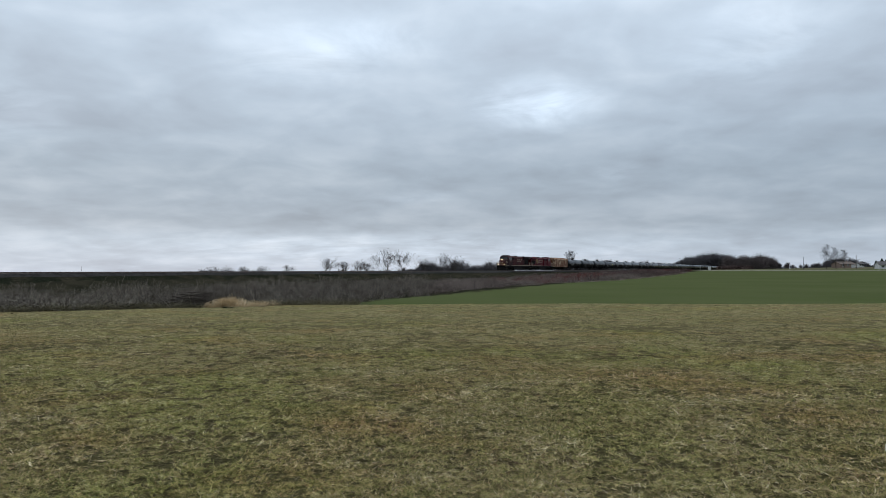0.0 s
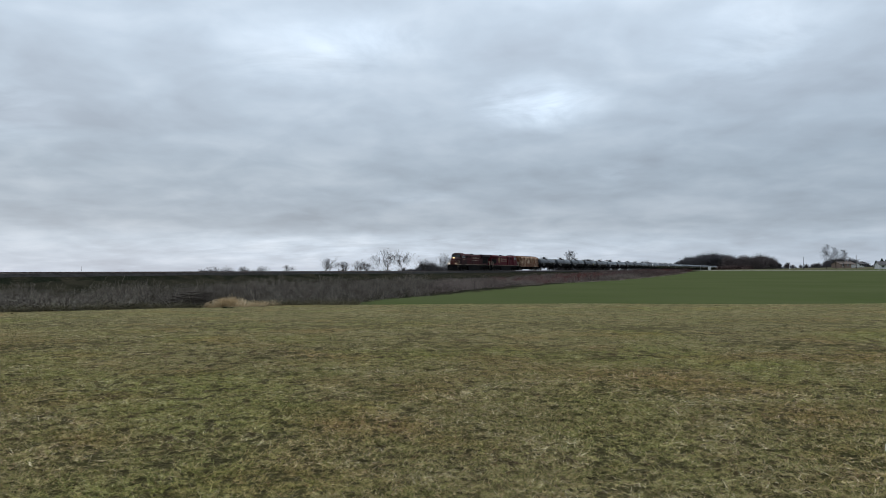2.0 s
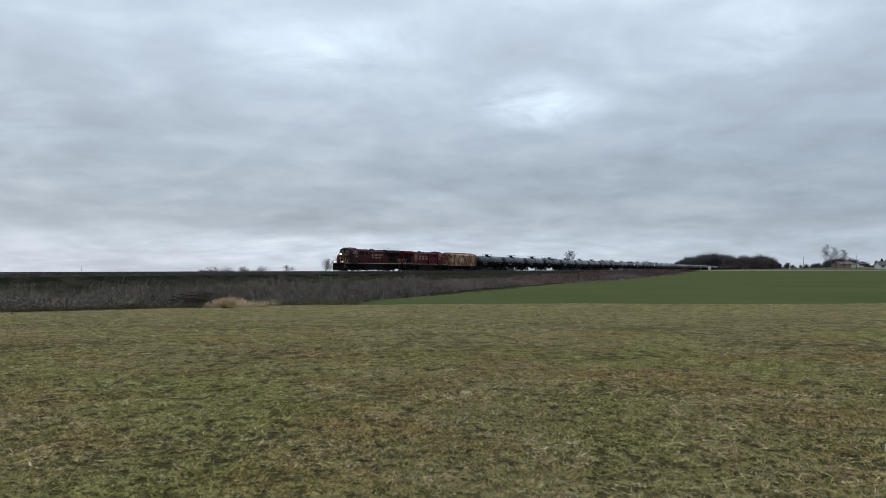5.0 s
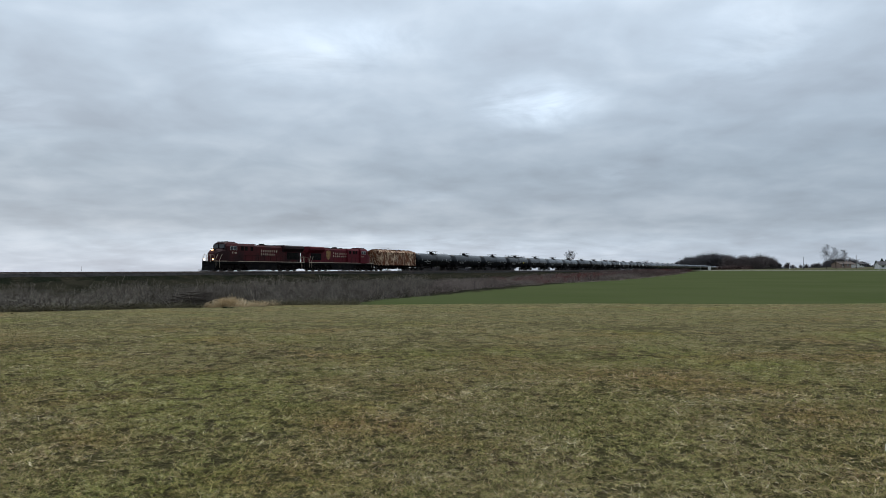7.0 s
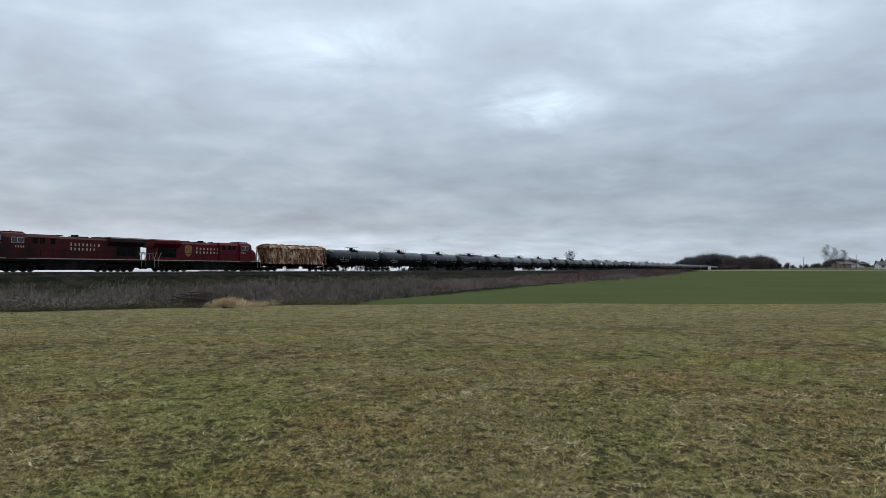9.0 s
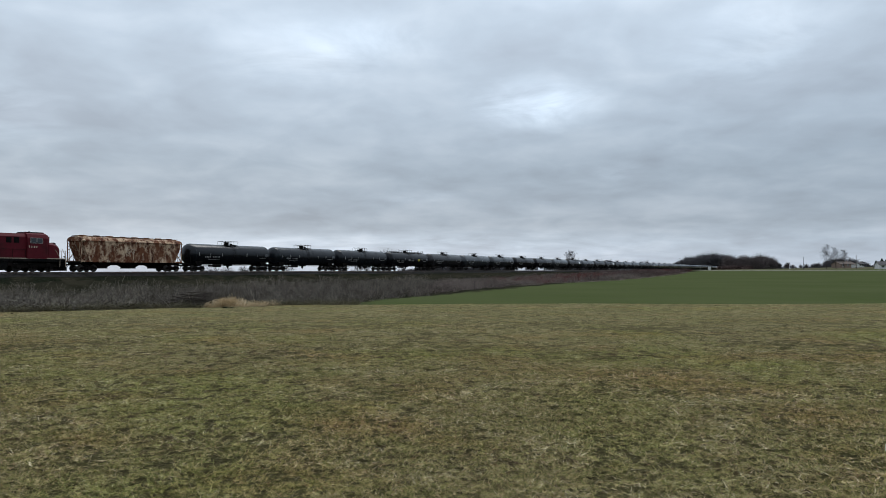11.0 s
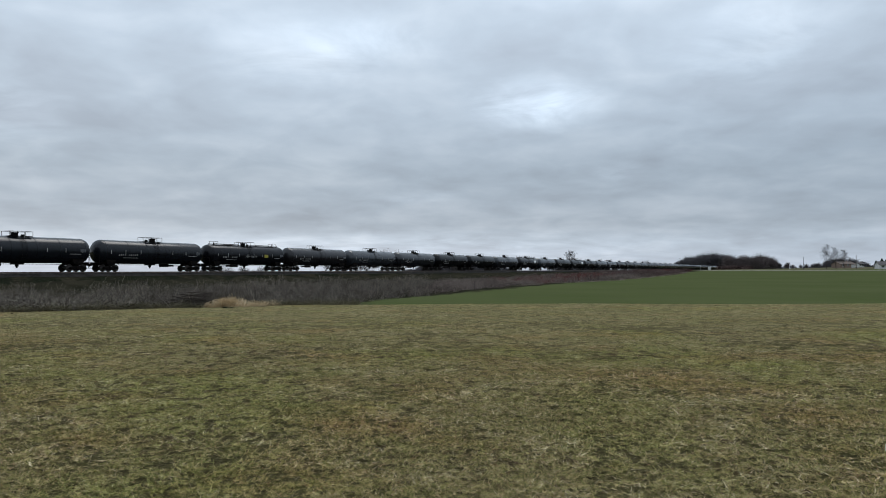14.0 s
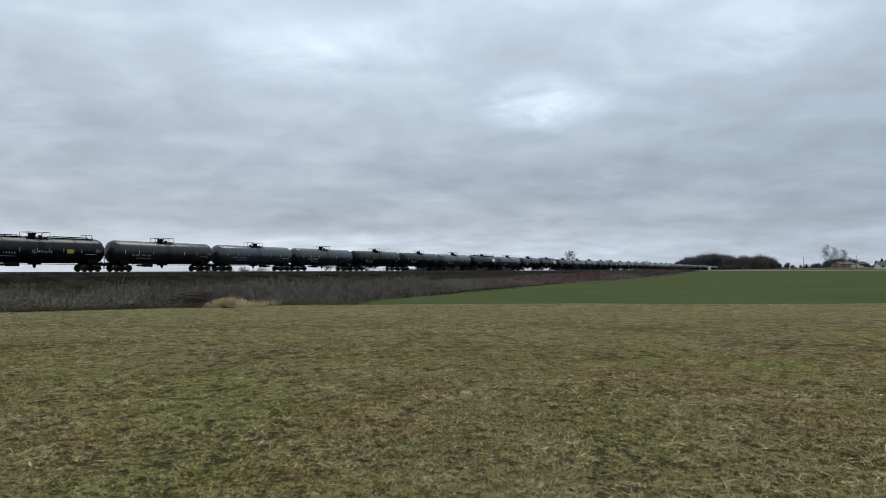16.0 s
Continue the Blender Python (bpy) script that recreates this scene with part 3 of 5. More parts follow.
    for sy in sign_y:
        for x0, x1 in ((9.5, 10.2), (-9.75, -10.35)):
            y = sy * 1.44
            rod(bm, (x0, y, 0.6), (x0, y, 1.7), 0.032)
            rod(bm, (x0, y, 1.7), (x0 - (x1 - x0) * 0.8, y, 2.65), 0.032)
            rod(bm, (x1, y, 0.6), (x1, y, 1.9), 0.032)
            rod(bm, (x1, y, 1.9), (x1 - (x1 - x0) * 0.6, y, 2.75), 0.032)
    for x in (10.33, -10.42):
        rod(bm, (x, -1.2, 2.55), (x, 1.2, 2.55), 0.028)
        for y in (-1.2, -0.45, 0.45, 1.2):
            rod(bm, (x, y, 1.5), (x, y, 2.55), 0.028)
    part("grab_rail", bm, CREAM, loco, "pale painted step handrails",
         split=lambda c: (sgn(c.x), 0 if abs(c.x) > 10.27 and (c.x > 0 or c.x < -10.39) else sgn(c.y), abs(c.x) > 9.8))
    # fuel tank and gear under the frame
    bm = NB()
    prism(bm, [(-3.5, 0.50), (-3.3, 0.22), (3.3, 0.22), (3.5, 0.50), (3.5, 1.2), (-3.5, 1.2)], -1.35, 1.35)
    part("fuel_tank", bm, BLACK, loco, "black fuel tank")
    bm = NB()
    for sy in sign_y:
        rod(bm, (-3.2, sy * 1.15, 1.05), (1.5, sy * 1.15, 1.05), 0.17, 10)
        box(bm, 3.52, 4.0, *sorted((sy * 0.9, sy * 1.38)), 0.7, 1.2, 0.03)
        box(bm, -4.0, -3.52, *sorted((sy * 0.9, sy * 1.38)), 0.75, 1.2, 0.03)
    part("air_reservoir", bm, GRIME, loco, "grimy air tanks", split=by_corner)
    # six-wheel trucks
    for x in (-6.65, 6.65):
        bm = NB()
        box(bm, -2.1, 2.1, -0.5, 0.5, 0.6, 0.9, 0.05)
        box(bm, -0.4, 0.4, -0.9, 0.9, 0.7, 1.12, 0.05)
        for dx in (-1.15, 0.75, 2.35):
            box(bm, dx - 0.42, dx + 0.32, -0.66, 0.66, 0.17, 0.78, 0.08)
        truck = part("truck", bm, GRIME, loco, "grimy six-wheel locomotive truck")
        truck.location = (x, 0, 0)
        bm = NB()
        for sy in sign_y:
            ya, yb = sorted((sy * 1.0, sy * 1.2))
            prism(bm, [(-2.75, 0.62), (-2.6, 0.95), (-1.2, 1.0), (1.2, 1.0), (2.6, 0.95), (2.75, 0.62), (2.2, 0.60), (1.2, 0.45), (0.6, 0.62), (-0.6, 0.62), (-1.2, 0.45), (-2.2, 0.60)], ya, yb)
            for dx in (-1.9, 0, 1.9):
                box(bm, dx - 0.22, dx + 0.22, *sorted((sy * 1.05, sy * 1.3)), 0.36, 0.72, 0.04)
            for dx in (-1.35, -0.55, 0.55, 1.35):
                rod(bm, (dx, sy * 1.22, 0.42), (dx, sy * 1.22, 0.85), 0.09, 8)
            rod(bm, (-0.9, sy * 1.26, 0.95), (-0.5, sy * 1.26, 0.95), 0.12, 8)
        part("side_frame", bm, GRIME, truck, split=by_side)
        w = part("wheelset", wheelset_mesh(0.53), STEEL, truck, "dull steel wheels on an axle")
        w.location = (-1.9, 0, 0.53)
        for dx in (0, 1.9):
            twin(w, Matrix.Translation((dx, 0, 0.53)))
    # painted lettering as plain blocks, emblem, cab numbers
    bm = NB()
    for sy in sign_y:
        # reads forward on one side and backward on the other
        if lead:
            a, b = (0.0, -4.15)
        else:
            a, b = (2.7, -2.7)
        if sy < 0:
            a, b = b, a
        yy = sy * 0.93
        letter_bars(bm, a, b, yy, 3.22, 3.62, 8, sy, 3)
        letter_bars(bm, a, a + (b - a) * 0.86, yy, 2.68, 3.06, 7, sy, 7)
    part("lettering", bm, CREAM, loco, "worn cream painted lettering blocks", split=lambda c: (sgn(c.y), round(c.x, 2), round(c.z, 1)))
    bm = NB()
    for sy in sign_y:
        a, b = (6.9, 5.75) if sy > 0 else (5.75, 6.9)
        letter_bars(bm, a, b, sy * 1.482, 2.82, 3.10, 4, sy, 11)
    part("cab_number", bm, CREAM, loco, "cream painted number blocks", split=lambda c: (sgn(c.y), round(c.x, 2)))
    if not lead:
        bm = NB()
        for sy in sign_y:
            ya, yb = sorted((sy * 0.925, sy * 0.945))
            cx = -4.15
            prism(bm, [(cx - 0.62, 3.75), (cx, 3.95), (cx + 0.62, 3.75), (cx + 0.66, 2.9), (cx + 0.42, 2.4), (cx, 2.1), (cx - 0.42, 2.4), (cx - 0.66, 2.9)], ya, yb)
        part("emblem", bm, GOLD, loco, "faded gold shield emblem", split=by_side)
    else:
        bm = NB()
        box(bm, 9.84, 9.87, -0.5, 0.5, 1.9, 2.35, 0.01)
        part("nose_emblem", bm, CREAM, loco, "cream band on the nose")
    coupler(loco, 11.15, 1)
    coupler(loco, -11.15, -1)
    return loco


# ---- covered hopper ----
def covered_hopper():
    car = thing("hopper_car", "rust-streaked beige covered hopper freight car", "freight car", "train")
    half = 7.65
    bm = NB()
    prism(bm, [(-6.5, 1.35), (6.5, 1.35), (7.35, 3.35), (7.35, 3.92), (-7.35, 3.92), (-7.35, 3.35)], -1.5, 1.5)
    ring = [(-1.55, 3.9), (-1.25, 4.3), (-0.5, 4.5), (0.5, 4.5), (1.25, 4.3), (1.55, 3.9)]
    loft(bm, [[(x, y, z) for y, z in ring] for x in (-half, half)], False)
    part("body", bm, RUST_BEIGE, car)
    bm = NB()
    for sx in (-1, 1):
        for sy in (-1, 1):
            rod(bm, (sx * (half - 0.05), sy * 1.42, 4.2), (sx * (half - 0.05), sy * 1.42, 1.2), 0.07, 6)
            rod(bm, (sx * 5.6, sy * 1.46, 3.8), (sx * (half - 0.1), sy * 1.46, 1.4), 0.06, 6)
            for k in range(8):
                z = 1.4 + k * 0.36
                rod(bm, (sx * (half - 0.05), sy * 1.42, z), (sx * (half - 0.05), sy * 0.95, z), 0.025)
            rod(bm, (sx * (half - 0.05), sy * 0.95, 1.2), (sx * (half - 0.05), sy * 0.95, 4.3), 0.03)
    part("end_ladder", bm, RUST_BEIGE, car, split=by_corner)
    bm = NB()
    for sy in (-1, 1):
        for i in range(5):
            x = -4.6 + i * 2.3
            box(bm, x - 0.03, x + 0.03, *sorted((sy * 1.50, sy * 1.53)), 1.45, 3.88)
        box(bm, -half, half, *sorted((sy * 1.46, sy * 1.6)), 1.22, 1.42, 0.02)
        box(bm, -half, half, *sorted((sy * 1.5, sy * 1.6)), 3.86, 3.98, 0.02)
    part("side_rib", bm, RUST_BEIGE, car, split=by_cell(2.3, -5.75))
    bm = NB()
    for sy in (-1, 1):
        for cx in (0.35, 1.05):
            for i in range(14):
                a, b = 2 * math.pi * i / 14, 2 * math.pi * (i + 1) / 14
                rod(bm, (cx + 0.24 * math.cos(a), sy * 1.515, 2.72 + 0.24 * math.sin(a)), (cx + 0.24 * math.cos(b), sy * 1.515, 2.72 + 0.24 * math.sin(b)), 0.035, 4)
    part("painted_ring", bm, CREAM, car, "worn cream painted rings", split=lambda c: (sgn(c.y), c.x > 0.7))
    bm = NB()
    for a, b in ((-6.1, -2.3), (-1.9, 1.9), (2.3, 6.1)):
        c = (a + b) / 2
        loft(bm, [[(a, -1.3, 1.4), (b, -1.3, 1.4), (b, 1.3, 1.4), (a, 1.3, 1.4)], [(c - 0.45, -0.75, 0.55), (c + 0.45, -0.75, 0.55), (c + 0.45, 0.75, 0.55), (c - 0.45, 0.75, 0.55)]], False)
        box(bm, c - 0.55, c + 0.55, -0.9, 0.9, 0.42, 0.58, 0.02)
    part("discharge_chute", bm, GRIME, car, "dark hopper discharge chutes", split=lambda c: round(c.x / 4.1))
    bm = NB()
    box(bm, -8.2, 8.2, -0.35, 0.35, 0.85, 1.25, 0.03)
    for sx in (-1, 1):
        box(bm, sx * 7.3, sx * 8.5, -1.4, 1.4, 1.15, 1.3, 0.02)
        rod(bm, (sx * 8.0, 0.5, 1.3), (sx * 8.0, 0.5, 2.4), 0.04)
    part("underframe", bm, GRIME, car, "grimy steel underframe")
    bm = NB()
    box(bm, -half, half, -0.55, -0.02, 4.56, 4.61)
    box(bm, -half, half, 0.02, 0.55, 4.56, 4.61)
    for i in range(16):
        x = -half + 0.2 + i * 0.98
        box(bm, x, x + 0.05, -0.5, 0.5, 4.46, 4.57)
    for i in range(8):
        x = -6.6 + i * 1.88
        box(bm, x - 0.35, x + 0.35, -0.22, 0.22, 4.60, 4.70, 0.03)
    part("running_board", bm, RUST_BEIGE, car, "rusty roof walkway with hatches")
    for x in (-6.4, 6.4):
        freight_truck(car, x)
    coupler(car, 8.85, 1)
    coupler(car, -8.85, -1)
    return car


# ---- tank car ----
def tank_car(name, label, paint, walkway=False, patch=False, placard=False, seed=1):
    car = thing(name, label, "tank car", "train")
    R, zc, half = 1.56, 2.62, 8.58
    seg = 28
    bm = NB()
    rings = []
    stations = [(-half, 0.06), (-half + 0.10, 0.42), (-half + 0.28, 0.70), (-half + 0.55, 0.90), (-half + 0.85, 0.985), (-half + 1.05, 1.0)]
    stations += [(-0.02, 1.0), (0.02, 1.0)] + [(-x, k) for x, k in stations[::-1]]
    for x, k in stations:
        rings.append([(x, R * k * math.cos(a), zc + R * k * math.sin(a) - 0.03 * (1 - abs(x) / half)) for a in (2 * math.pi * i / seg for i in range(seg))])
    loft(bm, rings, True)
    tank = part("tank", bm, paint, car)
    # jacket seams
    bm = NB()
    for x in (-half + 1.05, -4.3, -1.45, 1.45, 4.3, half - 1.05):
        rings = [[(x + dx, (R + dr) * math.cos(a), zc - 0.012 + (R + dr) * math.sin(a)) for a in (2 * math.pi * i / seg for i in range(seg))]
                 for dx, dr in ((-0.05, -0.02), (-0.05, 0.012), (0.05, 0.012), (0.05, -0.02))]
        loft(bm, rings, True, False)
    part("jacket_band", bm, paint, tank, split=lambda c: round(c.x, 1))
    # manway nozzle with fittings, platform and railing
    bm = NB()
    rod(bm, (0.35, 0, zc + R - 0.08), (0.35, 0, zc + R + 0.36), 0.38, 16)
    rod(bm, (0.35, 0, zc + R + 0.36), (0.35, 0, zc + R + 0.43), 0.45, 16)
    rod(bm, (-0.55, 0.1, zc + R - 0.05), (-0.55, 0.1, zc + R + 0.22), 0.2, 12)
    rod(bm, (-0.85, -0.2, zc + R - 0.05), (-0.85, -0.2, zc + R + 0.2), 0.1, 8)
    part("manway", bm, BLACK, car, "black manway and valve housings")
    bm = NB()
    pz = zc + R + 0.02
    hx, hy = 1.3, 0.85
    for sy in (-1, 1):
        box(bm, -hx, hx, *sorted((sy * 0.48, sy * hy)), pz - 0.04, pz)
    for sx in (-1, 1):
        box(bm, *sorted((sx * 0.95, sx * hx)), -hy, hy, pz - 0.044, pz - 0.004)
    part("platform", bm, BLACK, car, "black steel grating platform")
    bm = NB()
    for sy in (-1, 1):
        y = sy * hy
        rod(bm, (-hx, y, pz + 0.52), (hx, y, pz + 0.52), 0.026, 5)
        for x in (-hx, -0.45, 0.45, hx):
            rod(bm, (x, y, pz - 0.25), (x, y, pz + 0.52), 0.026, 5)
    for x in (-hx, hx):
        rod(bm, (x, -hy, pz + 0.52), (x, hy, pz + 0.52), 0.026, 5)
    part("railing", bm, BLACK, car, "black pipe safety railing")
    if walkway:
        bm = NB()
        for y in (-0.55, 0.55):
            for a, b in ((-7.0, -1.8), (1.8, 7.0)):
                rod(bm, (a, y, pz + 0.10), (b, y, pz + 0.10), 0.035, 5)
                for i in range(9):
                    x = a + (b - a) * i / 8
                    rod(bm, (x, y, pz - 0.15), (x, y, pz + 0.10), 0.03, 5)
        for sx in (-1, 1):
            box(bm, sx * 1.8 if sx > 0 else -7.0, 7.0 if sx > 0 else -1.8, -0.5, 0.5, pz - 0.06, pz - 0.02)
            for y in (-0.5, 0.5):
                for dx in (6.1, 6.9):
                    rod(bm, (sx * dx, y, pz), (sx * dx, y, pz + 0.45), 0.03, 5)
                rod(bm, (sx * 6.1, y, pz + 0.45), (sx * 6.9, y, pz + 0.45), 0.03, 5)
        part("top_walkway", bm, BLACK, car, "black walkway along the tank top", split=by_end)
    bm = NB()
    for sy in (-1, 1):
        for x in (-0.25, 0.25):
            pts = [(x, sy * (R + 0.10) * math.cos(a), zc + (R + 0.10) * math.sin(a)) for a in (-0.9, -0.45, 0, 0.45, 0.9, 1.15)]
            for p, q in zip(pts, pts[1:]):
                rod(bm, p, q, 0.022, 4)
        for k in range(9):
            a = -0.85 + k * 0.22
            rod(bm, (-0.25, sy * (R + 0.10) * math.cos(a), zc + (R + 0.10) * math.sin(a)), (0.25, sy * (R + 0.10) * math.cos(a), zc + (R + 0.10) * math.sin(a)), 0.018, 4)
    part("ladder", bm, BLACK, car, split=by_side)
    # stub sills, saddles, bottom outlet, brake gear
    bm = NB()
    for sx in (-1, 1):
        box(bm, *sorted((sx * 5.6, sx * 8.7)), -0.32, 0.32, 0.78, 1.22, 0.03)
        prism(bm, [(sx * 6.75 - 0.5, 0.95), (sx * 6.75 + 0.5, 0.95), (sx * 6.75 + 0.75, 1.6), (sx * 6.75 - 0.75, 1.6)], -1.15, 1.15)
        box(bm, *sorted((sx * 7.95, sx * 8.6)), -1.42, 1.42, 1.10, 1.16)
        for sy in (-1, 1):
            rod(bm, (sx * 8.55, sy * 1.4, 0.5), (sx * 8.55, sy * 1.4, 2.15), 0.03, 5)
            rod(bm, (sx * 7.95, sy * 1.42, 0.45), (sx * 7.95, sy * 1.42, 1.15), 0.03, 5)
            box(bm, *sorted((sx * 7.95, sx * 8.55)), *sorted((sy * 1.25, sy * 1.45)), 0.42, 0.46)
        rod(bm, (sx * 8.55, -1.4, 2.15), (sx * 8.55, 1.4, 2.15), 0.03, 5)
    part("stub_sill", bm, GRIME, car, "grimy stub sills and end platforms", split=by_end)
    bm = NB()
    rod(bm, (0, 0, 0.62), (0, 0, 1.1), 0.2, 10)
    rod(bm, (0, 0, 0.45), (0, 0, 0.65), 0.1, 8)
    box(bm, -0.6, 0.6, -0.4, 0.4, 0.86, 1.06, 0.03)
    part("bottom_outlet", bm, GRIME, car, "bottom outlet valve")
    bm = NB()
    rod(bm, (2.2, 0.7, 0.86), (3.7, 0.7, 0.86), 0.2, 10)
    box(bm, 3.9, 4.5, 0.5, 0.95, 0.72, 1.0, 0.03)
    rod(bm, (-5.2, 0.3, 0.92), (5.2, 0.3, 0.92), 0.03, 5)
    for x in (-4.6, -3.1, -1.6, 1.6, 4.9):
        rod(bm, (x, 0.3, 0.92), (x, 0.3, 1.3), 0.025, 4)
    rod(bm, (4.6, 0.9, 0.8), (4.6, -0.9, 0.8), 0.03, 5)
    part("brake_gear", bm, GRIME, car, "air reservoir and brake rods")
    bm = NB()
    wheel_y = 0.7
    for i in range(10):
        a, b = 2 * math.pi * i / 10, 2 * math.pi * (i + 1) / 10
        rod(bm, (-8.6, wheel_y + 0.28 * math.cos(a), 1.85 + 0.28 * math.sin(a)), (-8.6, wheel_y + 0.28 * math.cos(b), 1.85 + 0.28 * math.sin(b)), 0.02, 4)
    for a in (0, 1.57):
        rod(bm, (-8.6, wheel_y - 0.28 * math.cos(a), 1.85 - 0.28 * math.sin(a)), (-8.6, wheel_y + 0.28 * math.cos(a), 1.85 + 0.28 * math.sin(a)), 0.015, 4)
    rod(bm, (-8.6, wheel_y, 1.1), (-8.6, wheel_y, 1.85), 0.03, 5)
    part("hand_brake", bm, GRIME, car, "round hand brake wheel")
    # reflective dashes and faded marks on the sides, following the curve
    bm = NB()

    def skin(x0, x1, z0, z1, sy, lift=0.012, n=4):
        rows = []
        for k in range(n + 1):
            z = z0 + (z1 - z0) * k / n
            y = sy * (math.sqrt(max(R * R - (z - zc + 0.02) ** 2, 0.01)) + lift)
            rows.append((bm.verts.new((x0, y, z)), bm.verts.new((x1, y, z))))
        for (a, b), (c, d) in zip(rows, rows[1:]):
            bm.faces.new((a, b, d, c))

    for sy in (-1, 1):
        for x in (-7.0, -4.9, -2.6, 2.6, 4.9, 7.0):
            skin(x - 0.04, x + 0.04, 2.35, 2.85, sy)
    part("reflector", bm, MARK, tank, "pale reflective dashes", split=by_cell(1.0, 0.5))
    bm = NB()
    rnd = random.Random(seed)
    for sy in (-1, 1):
        x = 5.9 * sy
        for i in range(10):
            w = rnd.uniform(0.10, 0.17)
            if i != 4:
                skin(min(x, x - sy * w), max(x, x - sy * w), 2.10, 2.33, sy)
            x -= sy * 0.30
        skin(*sorted((5.2 * sy, 2.9 * sy)), 1.80, 1.87, sy)
        skin(*sorted((-5.4 * sy, -6.9 * sy)), 2.15, 2.22, sy)
    part("lettering", bm, MARK, tank, "faded white lettering bars", split=by_corner)
    bm = NB()
    for sy in (-1, 1):
        skin(*sorted((-6.75 * sy, -7.50 * sy)), 2.42, 2.80, sy, 0.015)
    part("stencil_panel", bm, STENCIL, tank, "small grey stencilled panel", split=by_side)
    if patch:
        bm = NB()
        for sy in (-1, 1):
            skin(*sorted((-3.7 * sy, -5.6 * sy)), 2.45, 3.35, sy, 0.02)
        part("white_panel", bm, WHITE, tank, "white painted panel", split=by_side)
    if placard:
        bm = NB()
        for sy in (-1, 1):
            skin(*sorted((-3.0 * sy, -3.9 * sy)), 2.25, 2.75, sy, 0.02)
        part("placard", bm, YELLOW, tank, "yellow placard", split=by_side)
        bm = NB()
        rnd = random.Random(4)
        for sy in (-1, 1):
            for i in range(9):
                x = (1.2 - i * 0.28) * sy
                zz = 2.25 + rnd.random() * 0.2
                skin(*sorted((x, x - 0.07 * sy)), zz - 0.15, zz + 0.1 + rnd.random() * 0.4, sy, 0.018)
                skin(*sorted((x, x - 0.26 * sy)), zz, zz + 0.06, sy, 0.02)
        part("painted_scrawl", bm, MARK, tank, "grey spray-painted scrawl", split=by_side)
    for x in (-6.75, 6.75):
        freight_truck(car, x)
    coupler(car, 9.0, 1)
    coupler(car, -9.0, -1)
    return car


# ---- the train: two locomotives back to back, a hopper, a long cut of tank cars ----
TRAIN = []            # (vehicle, distance of its middle behind the leading coupler, turned round)


def make_train():
    lead = locomotive("locomotive", "maroon diesel locomotive with lit headlights leading", RED, True)
    TRAIN.append((lead, 11.45, False))
    second = locomotive("locomotive", "red diesel locomotive coupled backwards with gold emblem", BRIGHT_RED, False)
    TRAIN.append((second, 33.60, True))
    TRAIN.append((covered_hopper(), 44.6 + 8.85, False))
    kinds = {
        "g": tank_car("tank_car", "dark grey railway tank car with top platform", TANKS["grey"], seed=2),
        "b": tank_car("tank_car", "black railway tank car with full-length top walkway", TANKS["black"], True, False, True, 3),
        "p": tank_car("tank_car", "black railway tank car with white side panel", TANKS["black"], True, True, False, 4),
        "n": tank_car("tank_car", "weathered brown-grey railway tank car", TANKS["brown"], seed=5),
        "l": tank_car("tank_car", "dusty light grey railway tank car", TANKS["light"], seed=6),
        "k": tank_car("tank_car", "plain black railway tank car with top platform", TANKS["black"], seed=8),
    }
    order = "gggbnllkklplkpkllgkllgklgllkglkgllgkglplkgllkgkglkgllkgl"
    used = set()
    for i, c in enumerate(order):
        car = kinds[c] if c not in used else copy_thing(kinds[c], Matrix())
        used.add(c)
        TRAIN.append((car, 62.3 + 18.0 * (i + 0.5), i % 3 == 2))


make_train()


# ---- plants: soups of thin ribbons, made with numpy ----
rng = np.random.default_rng(7)


